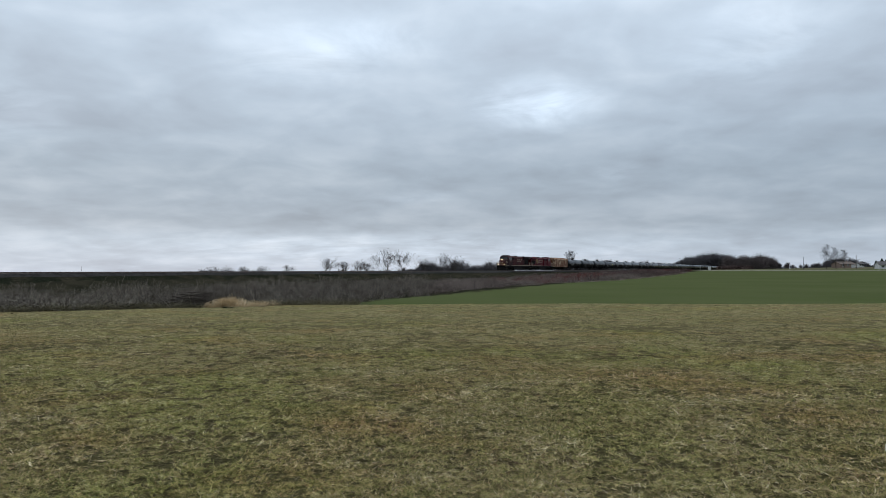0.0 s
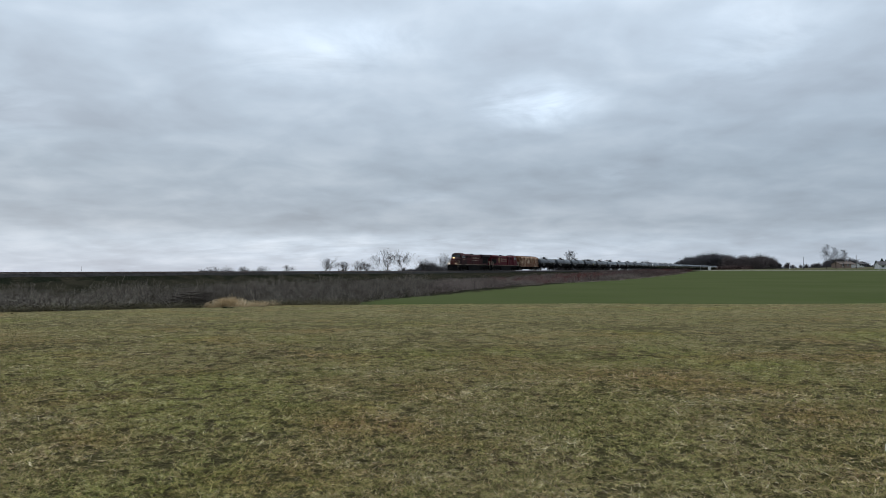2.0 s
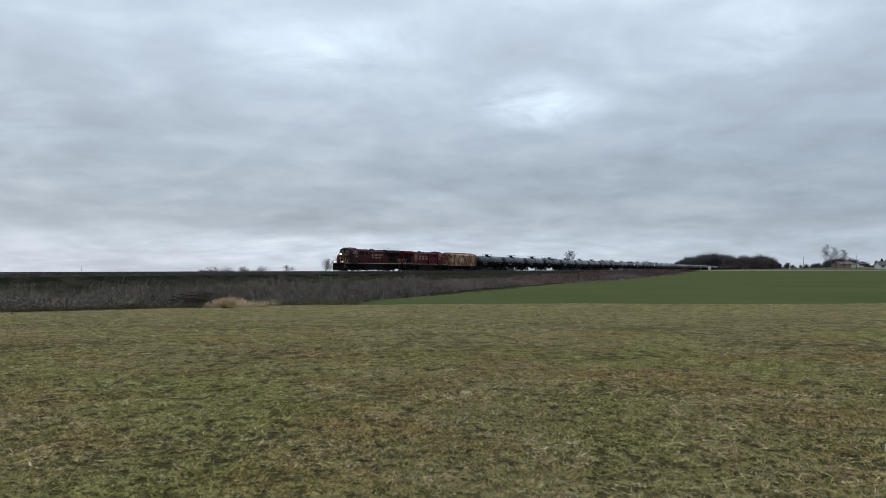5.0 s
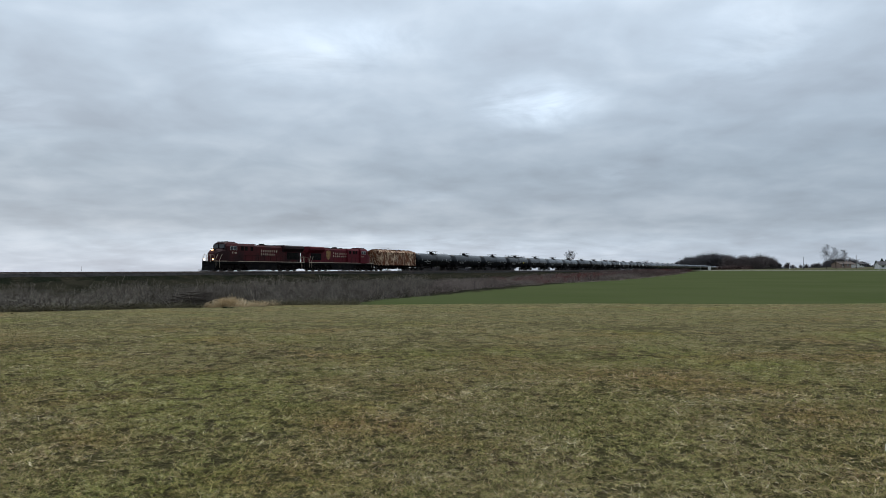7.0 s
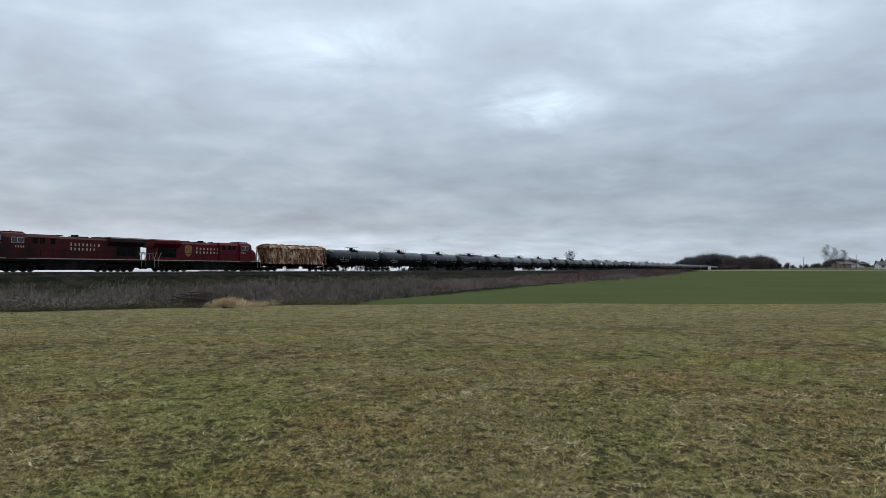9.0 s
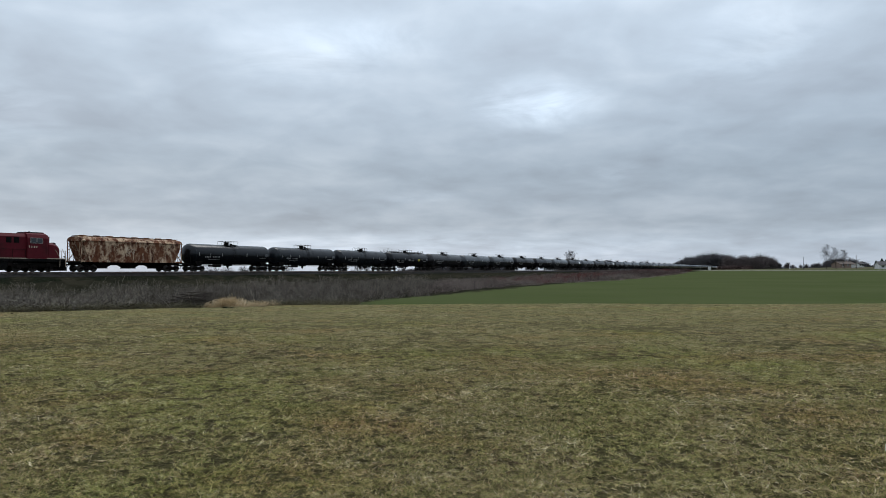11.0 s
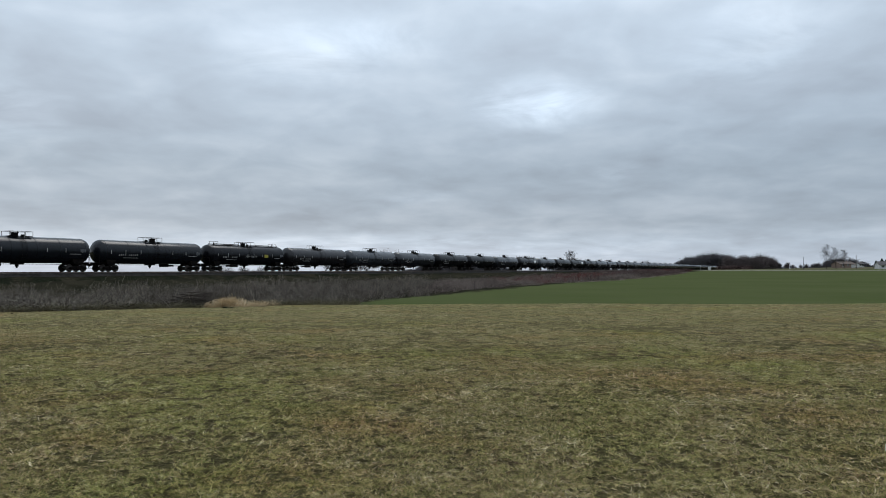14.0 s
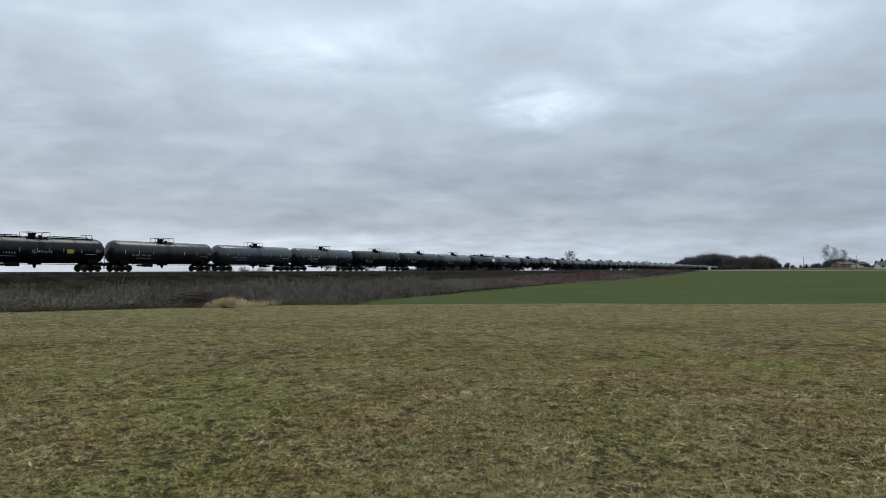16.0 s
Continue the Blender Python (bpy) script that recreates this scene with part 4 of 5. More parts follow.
def island_material(name, stops, rough=0.9, patch=None, patch_scale=0.3, tuft=0.0, tints=()):
    """Plant matter: each blade or twig takes its own colour from the stops; patch shifts the mix over the ground."""
    m = bpy.data.materials.new(name)
    m.use_nodes = True
    nt = m.node_tree
    n, l = nt.nodes.new, nt.links.new
    b = nt.nodes["Principled BSDF"]
    b.inputs["Roughness"].default_value = rough
    b.inputs["Specular IOR Level"].default_value = 0.0
    geo = n("ShaderNodeNewGeometry")
    ramp = n("ShaderNodeValToRGB")
    e = ramp.color_ramp.elements
    e[0].position, e[0].color = stops[0][0], (*stops[0][1], 1)
    e[1].position, e[1].color = stops[-1][0], (*stops[-1][1], 1)
    for pos, c in stops[1:-1]:
        q = e.new(pos)
        q.color = (*c, 1)
    fac = geo.outputs["Random Per Island"]
    if patch:
        tc = n("ShaderNodeTexCoord")
        tot = None
        for sc, amt in ((patch_scale, patch), (patch_scale * 4.5, patch * 0.8)):
            z = n("ShaderNodeTexNoise")
            l(tc.outputs["Object"], z.inputs["Vector"])
            z.inputs["Scale"].default_value, z.inputs["Detail"].default_value = sc, 5.0
            mr = n("ShaderNodeMapRange")
            l(z.outputs["Fac"], mr.inputs[0])
            mr.inputs[1].default_value, mr.inputs[2].default_value = 0.3, 0.7
            mr.inputs[3].default_value, mr.inputs[4].default_value = -amt, amt
            ad = n("ShaderNodeMath")
            ad.operation = "ADD"
            l(fac, ad.inputs[0])
            l(mr.outputs[0], ad.inputs[1])
            fac = ad.outputs[0]
    l(fac, ramp.inputs[0])
    col = ramp.outputs[0]
    if tuft:
        val = None
        for sc, lo, hi in ((tuft, 0.60, 1.45), (tuft * 0.28, 0.86, 1.20)):
            z = n("ShaderNodeTexNoise")
            l(tc.outputs["Object"], z.inputs["Vector"])
            z.inputs["Scale"].default_value, z.inputs["Detail"].default_value = sc, 3.0
            mr = n("ShaderNodeMapRange")
            l(z.outputs["Fac"], mr.inputs[0])
            mr.inputs[1].default_value, mr.inputs[2].default_value = 0.36, 0.64
            mr.inputs[3].default_value, mr.inputs[4].default_value = lo, hi
            if val is None:
                val = mr.outputs[0]
            else:
                mu = n("ShaderNodeMath")
                mu.operation = "MULTIPLY"
                l(val, mu.inputs[0])
                l(mr.outputs[0], mu.inputs[1])
                val = mu.outputs[0]
        hs = n("ShaderNodeHueSaturation")
        l(col, hs.inputs["Color"])
        l(val, hs.inputs["Value"])
        col = hs.outputs[0]
    for i, (sc, lo, hi, tint) in enumerate(tints):
        z = n("ShaderNodeTexNoise")
        mp = n("ShaderNodeMapping")
        l(tc.outputs["Object"], mp.inputs[0])
        mp.inputs["Location"].default_value = (11.0 * i + 4.0, 7.0 * i, 0)
        l(mp.outputs[0], z.inputs["Vector"])
        z.inputs["Scale"].default_value, z.inputs["Detail"].default_value = sc, 5.0
        mr = n("ShaderNodeMapRange")
        l(z.outputs["Fac"], mr.inputs[0])
        mr.inputs[1].default_value, mr.inputs[2].default_value = lo, hi
        mu = n("ShaderNodeMixRGB")
        mu.blend_type = "MULTIPLY"
        l(mr.outputs[0], mu.inputs[0])
        l(col, mu.inputs[1])
        mu.inputs[2].default_value = (*tint, 1)
        col = mu.outputs[0]
    l(col, b.inputs["Base Color"])
    return m


def unit(v):
    return v / np.maximum(np.linalg.norm(v, axis=1, keepdims=True), 1e-9)


def ribbons(base, tip, bend, width, top=0.45):
    """Tapered bent ribbons from base to tip; bend moves the middle. Returns verts and faces (quad + triangle each)."""
    n = len(base)
    mid = (base * 0.45 + tip * 0.55) + bend
    side = unit(np.column_stack([rng.normal(size=n), rng.normal(size=n), rng.normal(size=n) * 0.2])) * np.asarray(width).reshape(-1, 1) * 0.5
    v = np.stack([base - side, base + side, mid + side * (1 + top) / 2, mid - side * (1 + top) / 2, tip], axis=1).reshape(-1, 3)
    o = np.arange(n) * 5
    return v, o


def spikes(base, tip, width):
    """Thin single triangles from base to tip."""
    n = len(base)
    side = unit(np.column_stack([rng.normal(size=n), rng.normal(size=n), rng.normal(size=n) * 0.2])) * np.asarray(width).reshape(-1, 1) * 0.5
    return np.stack([base - side, base + side, tip], axis=1).reshape(-1, 3)


def ribbon_object(name, chunks, mat, thin=()):
    """One mesh out of several sets of ribbons, and of thin triangles."""
    vs, os_, at = [], [], 0
    for v, o in chunks:
        vs.append(v)
        os_.append(o + at)
        at += len(v)
    o = np.concatenate(os_) if os_ else np.zeros(0, int)
    n = len(o)
    loops = np.stack([o, o + 1, o + 2, o + 3, o + 3, o + 2, o + 4], axis=1).ravel()
    starts = np.stack([np.arange(n) * 7, np.arange(n) * 7 + 4], axis=1).ravel()
    if len(thin):
        t = np.concatenate(thin)
        vs.append(t)
        starts = np.concatenate([starts, len(loops) + np.arange(0, len(t), 3)])
        loops = np.concatenate([loops, at + np.arange(len(t))])
    v = np.concatenate(vs)
    me = bpy.data.meshes.new(name)
    me.vertices.add(len(v))
    me.vertices.foreach_set("co", v.astype(np.float32).ravel())
    me.loops.add(len(loops))
    me.loops.foreach_set("vertex_index", loops.astype(np.int32))
    me.polygons.add(len(starts))
    me.polygons.foreach_set("loop_start", starts.astype(np.int32))
    me.update(calc_edges=True)
    me.validate()
    me.materials.append(mat)
    return new(name, me)


def lawn_edge(x):
    return np.minimum(31.0 + 0.03 * x, 34.4 + 0.59 * x)


# ---- lawn grass ----
def value_noise(x, y, cell, seed):
    """Smooth noise in 0..1 with features of about cell metres."""
    table = np.random.default_rng(seed).random((257, 257))
    gx, gy = x / cell + 1000.0, y / cell + 1000.0
    ix, iy = np.floor(gx).astype(int), np.floor(gy).astype(int)
    fx, fy = gx - ix, gy - iy
    fx, fy = fx * fx * (3 - 2 * fx), fy * fy * (3 - 2 * fy)
    ix, iy = ix % 256, iy % 256
    return (table[ix, iy] * (1 - fx) + table[ix + 1, iy] * fx) * (1 - fy) + (table[ix, iy + 1] * (1 - fx) + table[ix + 1, iy + 1] * fx) * fy


TINTS = ((0.45, 0.50, 0.72, (1.08, 0.90, 0.86)), (0.28, 0.50, 0.70, (0.93, 1.04, 0.80)), (2.6, 0.52, 0.72, (0.86, 0.83, 0.80)))
LAWN = island_material("matted_lawn_blades", [
    (0.00, (0.062, 0.064, 0.021)), (0.22, (0.150, 0.150, 0.052)), (0.45, (0.245, 0.226, 0.086)), (0.62, (0.300, 0.248, 0.116)),
    (0.80, (0.370, 0.292, 0.160)), (0.90, (0.165, 0.090, 0.049)), (1.00, (0.600, 0.520, 0.350))], patch=0.12, patch_scale=0.9, tuft=24.0, tints=TINTS)
# far blades: pale stops hold the brightness of turf seen at grazing angles
FAR_LAWN = island_material("dry_lawn_blades", [
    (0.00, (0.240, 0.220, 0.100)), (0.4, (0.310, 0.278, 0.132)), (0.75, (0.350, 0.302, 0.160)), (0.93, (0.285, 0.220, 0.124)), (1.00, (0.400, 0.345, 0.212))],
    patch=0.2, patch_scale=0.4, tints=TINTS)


def blade_object(name, base, tip, side, mat):
    """Many single-triangle blades as one mesh."""
    n = len(base)
    v = np.stack([base - side, base + side, tip], axis=1).reshape(-1, 3)
    me = bpy.data.meshes.new(name)
    me.vertices.add(3 * n)
    me.vertices.foreach_set("co", v.astype(np.float32).ravel())
    me.loops.add(3 * n)
    me.loops.foreach_set("vertex_index", np.arange(3 * n, dtype=np.int32))
    me.polygons.add(n)
    me.polygons.foreach_set("loop_start", np.arange(0, 3 * n, 3, dtype=np.int32))
    me.update(calc_edges=True)
    me.materials.append(mat)
    return new(name, me)


def make_lawn():
    B, T, S = [], [], []
    for y0, y1, dens, ln, wd, tuft in ((-5.0, 3.4, 1900, 0.046, 0.0125, 0.08), (3.4, 5.4, 15500, 0.034, 0.0054, 0.040), (5.4, 8, 9800, 0.036, 0.0070, 0.05), (8, 12, 4300, 0.040, 0.0105, 0.08),
                                       (12, 18, 2700, 0.042, 0.011, 0.10), (18, 34, 1050, 0.044, 0.016, 0.14)):
        half = 0.69 * y1 + 0.5 if y0 > 0 else 6.0
        lift = 1.0 if y0 < 8 else 0.7 if y0 < 12 else 0.45 if y0 < 18 else 0.3
        n = int((y1 - y0) * 2 * half * dens)
        x, y = rng.uniform(-half, half, n), rng.uniform(y0, y1, n)
        # a close mat of short blades, with small dark holes and slightly higher clumps
        g = 0.55 * value_noise(x, y, tuft, 1) + 0.45 * value_noise(x, y, tuft * 2.3, 2)
        clump = 0.7 * value_noise(x, y, 1.6 * tuft, 9) + 0.3 * value_noise(x, y, 0.45, 10)
        worn = 0.5 * value_noise(x, y, 0.9, 3) + 0.5 * value_noise(x, y, 0.35, 4)
        keep = (np.abs(x) < np.where(y < 3.4, 6.0, 0.69 * y + 0.4)) & (y < lawn_edge(x) + 0.2) & (g > (0.24 if y0 < 8 else 0.20) + (0.18 if y0 < 8 else 0.11) * worn + 0.12 * rng.random(n))
        x, y, g, clump = x[keep], y[keep], g[keep], clump[keep]
        n = len(x)
        tall = rng.gamma(3.0, 1 / 3.0, n) * (0.6 + 0.8 * clump)
        base = np.column_stack([x, y, ground_z(x, y) - 0.003 + lift * (0.026 * np.clip(clump - 0.3, 0, 1) + 0.016 * np.clip(g - 0.35, 0, 1))])
        h = ln * tall * lift * rng.uniform(0.04, 0.62, n)
        lean = ln * tall * rng.uniform(0.5, 1.5, n)
        a = rng.uniform(0, 2 * math.pi, n)
        B.append(base)
        T.append(base + np.column_stack([np.cos(a) * lean, np.sin(a) * lean, h]))
        w = wd * rng.uniform(0.5, 1.2, n) * 0.5
        S.append(np.column_stack([-np.sin(a) * w, np.cos(a) * w, rng.normal(size=n) * w * 0.3]))
    B, T, S = np.concatenate(B), np.concatenate(T), np.concatenate(S)
    # the share of these artificially paler blades grows with distance
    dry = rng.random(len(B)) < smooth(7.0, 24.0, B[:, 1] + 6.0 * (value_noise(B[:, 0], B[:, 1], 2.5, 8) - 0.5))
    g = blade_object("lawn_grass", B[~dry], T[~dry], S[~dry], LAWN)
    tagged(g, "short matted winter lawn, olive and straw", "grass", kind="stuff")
    g = blade_object("lawn_grass", B[dry], T[dry], S[dry], FAR_LAWN)
    tagged(g, "straw-tinged far turf, grazing-view brightness in its colour", "grass", kind="stuff")
    # loose straw lying on the turf
    n = 7000
    y = 3.6 + 18 * rng.random(n) ** 1.7
    x = rng.uniform(-1, 1, n) * (0.70 * y + 0.5)
    base = np.column_stack([x, y, ground_z(x, y) + 0.012])
    a = rng.uniform(0, 2 * math.pi, n)
    ll = rng.uniform(0.015, 0.06, n)
    tip = base + np.column_stack([np.cos(a) * ll, np.sin(a) * ll, rng.uniform(0, 0.03, n)])
    straw = ribbon_object("straw_litter", [ribbons(base, tip, np.zeros((n, 3)) + (0, 0, 0.006), 0.0016 + 0.0003 * y, 1.0)],
                          island_material("dry_straw", [(0, (0.25, 0.19, 0.10)), (1, (0.46, 0.40, 0.27))]))
    tagged(straw, "dry pale straw lying on the lawn", "straw", kind="stuff")


make_lawn()

# ---- crop rows: young winter cereal, only tufts near the lawn show singly ----
CROP = island_material("young_cereal_blades", [(0.0, (0.050, 0.070, 0.020)), (0.5, (0.062, 0.082, 0.026)), (1.0, (0.072, 0.088, 0.032))], patch=0.2, patch_scale=0.05)


def make_crop():
    chunks = []
    for y0, y1, n, ln, wd in ((36, 80, 26000, 0.03, 0.03), ):
        y = rng.uniform(y0, y1, n)
        x = rng.uniform(-0.15, 0.72, n) * y
        s, p = track_coords(x, y)
        keep = (p > 41.5 - 0.055 * s) & (x > -9) & (y > lawn_edge(x) + 4)
        x, y = x[keep], y[keep]
        n = len(x)
        base = np.column_stack([x, y, ground_z(x, y) - 0.02])
        a = rng.uniform(0, 2 * math.pi, n)
        tip = base + np.column_stack([np.cos(a) * ln * 0.9, np.sin(a) * ln * 0.9, ln * rng.uniform(0.5, 1, n)])
        chunks.append(ribbons(base, tip, np.zeros((n, 3)), wd * rng.uniform(0.6, 1.2, n), 1.0))
    tagged(ribbon_object("crop_plants", chunks, CROP), "young green winter cereal crop", "crop", kind="stuff")


make_crop()


# ---- brush between the field and the line ----
def brush(name, label, mat, x, y, height, stems, spread, width, twigs=3):
    """Leafless shrubs and tall weeds at the points x, y."""
    n = len(x)
    k = np.repeat(np.arange(n), stems)
    m = len(k)
    bx = x[k] + rng.normal(size=m) * spread * 0.22
    by = y[k] + rng.normal(size=m) * spread * 0.22
    base = np.column_stack([bx, by, ground_z(bx, by) - 0.05])
    h = height[k] * rng.uniform(0.25, 1.0, m)
    a = rng.uniform(0, 2 * math.pi, m)
    out = spread * rng.uniform(0.1, 1.0, m)
    tip = base + np.column_stack([np.cos(a) * out, np.sin(a) * out, h])
    bend = np.column_stack([rng.normal(size=m) * 0.14, rng.normal(size=m) * 0.14, h * 0.16])
    w = width * (0.6 + 0.8 * rng.random(m)) * (0.5 + np.hypot(bx, by) / 80.0)
    chunks, thin = [ribbons(base, tip, bend, w)], []
    for _ in range(twigs):
        f = rng.uniform(0.35, 0.95, m)[:, None]
        b2 = base * (1 - f) + tip * f + bend * (1 - np.abs(2 * f - 1))
        t2 = b2 + unit(rng.normal(size=(m, 3)) + (0, 0, 0.7)) * (h * rng.uniform(0.15, 0.42, m))[:, None]
        thin.append(spikes(b2, t2, w * 0.8))
    return tagged(ribbon_object(name, chunks, mat, thin), label, "brush", kind="stuff")


GREY_BRUSH = island_material("grey_winter_weeds", [(0, (0.038, 0.033, 0.027)), (0.40, (0.102, 0.089, 0.074)), (0.8, (0.190, 0.165, 0.139)), (1, (0.29, 0.255, 0.21))], patch=0.38, patch_scale=0.30)
BROWN_BRUSH = island_material("brown_winter_shrubs", [(0, (0.042, 0.033, 0.030)), (0.4, (0.125, 0.101, 0.090)), (0.8, (0.215, 0.174, 0.154)), (1, (0.36, 0.30, 0.265))], patch=0.34, patch_scale=0.16)
RED_BRUSH = island_material("red_osier_twigs", [(0, (0.069, 0.024, 0.024)), (0.5, (0.138, 0.046, 0.044)), (1, (0.201, 0.094, 0.079))], patch=0.1, patch_scale=0.1)
STRAW = island_material("tall_dry_grass", [(0, (0.36, 0.25, 0.13)), (0.5, (0.66, 0.50, 0.30)), (1, (0.80, 0.70, 0.50))], patch=0.2, patch_scale=0.5)


RUSSET_BRUSH = island_material("russet_winter_shrubs", [(0, (0.030, 0.020, 0.019)), (0.4, (0.085, 0.059, 0.054)), (0.8, (0.140, 0.100, 0.092)), (1, (0.24, 0.18, 0.165))], patch=0.34, patch_scale=0.12)
MARGIN = island_material("faded_margin_grass", [(0, (0.13, 0.10, 0.08)), (0.5, (0.22, 0.18, 0.145)), (1, (0.36, 0.31, 0.26))], patch=0.3, patch_scale=0.15)


def scatter_strip(n, s0, s1, p0, edge):
    s = rng.uniform(s0, s1, n)
    top = np.array([edge(v) for v in s])
    p = p0 + (top - p0) * rng.random(n) ** 0.8
    x = s * ST + p * CT
    y = TRACK_Y + s * CT - p * ST
    return x, y, s, p


def make_brush():
    def edge(s):
        return float(np.interp(s, (-140, -97, -60, -35, -7, 60, 121, 215, 240), (46, 42, 41, 37, 43, 41, 37, 27, 25))) + 1.0 * math.sin(s * 0.31 + 1)

    # weeds between the lawn's end and the embankment
    n = 5200
    y = rng.uniform(24, 110, n)
    x = rng.uniform(-0.74, -0.02, n) * y
    s, p = track_coords(x, y)
    keep = (p > 15) & (y > lawn_edge(x) + 0.6) & ((p < edge(-100) + 1) | (x < -7.5 - 0.03 * (y - 33)))
    x, y = x[keep], y[keep]
    h = (0.52 + 0.55 * rng.random(len(x)) + 0.013 * (y - 26)) * (0.36 + 1.15 * value_noise(x, y, 2.4, 5) ** 1.4)
    brush("weed_thicket", "dense grey-brown thicket of leafless winter weeds", GREY_BRUSH, x, y, h, 14, 1.2, 0.016, 6)
    x, y, s, p = scatter_strip(2100, -95, 60, 15, edge)
    h = (1.0 + 0.9 * rng.random(len(x))) * (0.45 + 1.15 * value_noise(x, y, 5.0, 6) ** 1.3)
    brush("shrub_belt", "brown belt of leafless shrubs beside the field", BROWN_BRUSH, x, y, h * 0.66, 13, 1.6, 0.020, 5)
    x, y, s, p = scatter_strip(1500, 40, 235, 9, edge)
    h = (1.3 + 1.2 * rng.random(len(x))) * (0.5 + 1.0 * value_noise(x, y, 7.0, 7))
    brush("shrub_belt", "reddish-brown far shrub belt along the railway", RUSSET_BRUSH, x, y, h * 0.60, 12, 1.7, 0.024, 5)
    # red osier: patches in the belt and the dark clump at its end
    xs, ys = [], []
    for s0, s1, p0, p1, k in ((-32, 28, 26, 38, 170), (30, 60, 22, 33, 70), (165, 235, 10, 27, 330)):
        s, p = rng.uniform(s0, s1, k), rng.uniform(p0, p1, k)
        xs.append(s * ST + p * CT)
        ys.append(TRACK_Y + s * CT - p * ST)
    x, y = np.concatenate(xs), np.concatenate(ys)
    brush("red_shrub", "dull red twiggy shrubs in the railway belt", RED_BRUSH, x, y, 0.8 + 0.8 * rng.random(len(x)), 13, 1.4, 0.022, 4)
    # low pale growth at the foot of the thicket
    n = 1900
    x = rng.uniform(-24, -4, n)
    y = lawn_edge(x) + rng.gamma(2.0, 0.45, n)
    brush("bleached_weed", "low bleached weeds along the lawn's end", island_material("bleached_weeds", [(0, (0.069, 0.061, 0.040)), (0.5, (0.121, 0.107, 0.068)), (1, (0.232, 0.205, 0.135))]),
          x, y, 0.16 + 0.22 * rng.random(n), 8, 0.25, 0.020, 1)
    # pale grass line at the foot of the belt along the crop
    s = rng.uniform(-45, 200, 1300)
    p = np.array([edge(v) for v in s]) + rng.normal(size=1300) * 0.5 + 0.6
    x, y = s * ST + p * CT, TRACK_Y + s * CT - p * ST
    brush("field_margin_grass", "pale dry grass along the crop's margin", MARGIN, x, y, 0.18 + 0.22 * rng.random(1300), 6, 0.5, 0.04, 0)
    # straw-coloured tall grass clumps
    x = np.concatenate([rng.normal(-9.6, 0.30, 90), rng.normal(-8.4, 0.50, 80)])
    y = lawn_edge(x) + 0.35 + rng.normal(size=len(x)) * 0.3
    h = 0.13 + 0.22 * rng.random(len(x)) + 0.34 * np.exp(-((x + 9.35) / 0.45) ** 2) * rng.uniform(0.5, 1.0, len(x))
    brush("dry_grass_clump", "tall bleached straw-coloured grass at lawn's end", STRAW, x, y, h, 30, 0.26, 0.020, 0)


make_brush()


def make_brushwood():
    n = 620
    x = np.concatenate([rng.normal(c, w, n // 4) for c, w in ((-21.5, 1.0), (-18.6, 1.3), (-15.2, 1.0), (-13.2, 0.9))])
    n = len(x)
    y = lawn_edge(x) + rng.gamma(2.0, 0.35, n)
    a = rng.normal(0.15, 0.7, n)
    ll = rng.uniform(0.15, 0.75, n)
    base = np.column_stack([x, y, ground_z(x, y) + rng.gamma(1.5, 0.09, n)])
    tip = base + np.column_stack([np.cos(a) * ll, np.sin(a) * ll * 0.6, rng.normal(size=n) * 0.16])
    tip[:, 2] = np.maximum(tip[:, 2], ground_z(tip[:, 0], tip[:, 1]) + 0.02)
    mat = island_material("cut_brushwood", [(0, (0.03, 0.026, 0.022)), (0.45, (0.09, 0.08, 0.066)), (0.8, (0.20, 0.18, 0.145)), (1, (0.34, 0.31, 0.25))])
    ob = ribbon_object("brushwood", [ribbons(base, tip, rng.normal(size=(n, 3)) * 0.04, rng.uniform(0.02, 0.055, n), 0.8)], mat)
    tagged(ob, "cut grey brushwood lying along the lawn's end", "branches", kind="stuff")


make_brushwood()


# ---- fallen branch pile ----
def make_branch_pile():
    bm = NB()
    rnd = random.Random(9)
    for i in range(90):
        cx, cy = rnd.gauss(-10.8, 0.5), rnd.gauss(29.2, 0.3)
        z = float(ground_z(cx, cy)) + 0.08 + 0.6 * rnd.random() * math.exp(-((cx + 10.8) / 0.7) ** 2)
        a = rnd.gauss(0.1, 0.6)
        d = Vector((math.cos(a), math.sin(a) * 0.6, rnd.gauss(0, 0.22))) * rnd.uniform(0.25, 0.7)
        p = Vector((cx, cy, z))
        rod(bm, p - d, p + d, rnd.uniform(0.016, 0.045), 5, 0.010)
    for i in range(20):
        cx, cy = rnd.gauss(-10.8, 0.5), rnd.gauss(29.2, 0.3)
        p = Vector((cx, cy, float(ground_z(cx, cy)) - 0.02))
        rod(bm, p, p + Vector((rnd.gauss(0, 0.3), rnd.gauss(0, 0.15), rnd.uniform(0.3, 0.7))), 0.03, 5, 0.012)
    ob = part("branch_pile", bm, BARK)
    tagged(ob, "heap of cut grey branches beside the thicket", "branches", kind="stuff")


make_branch_pile()


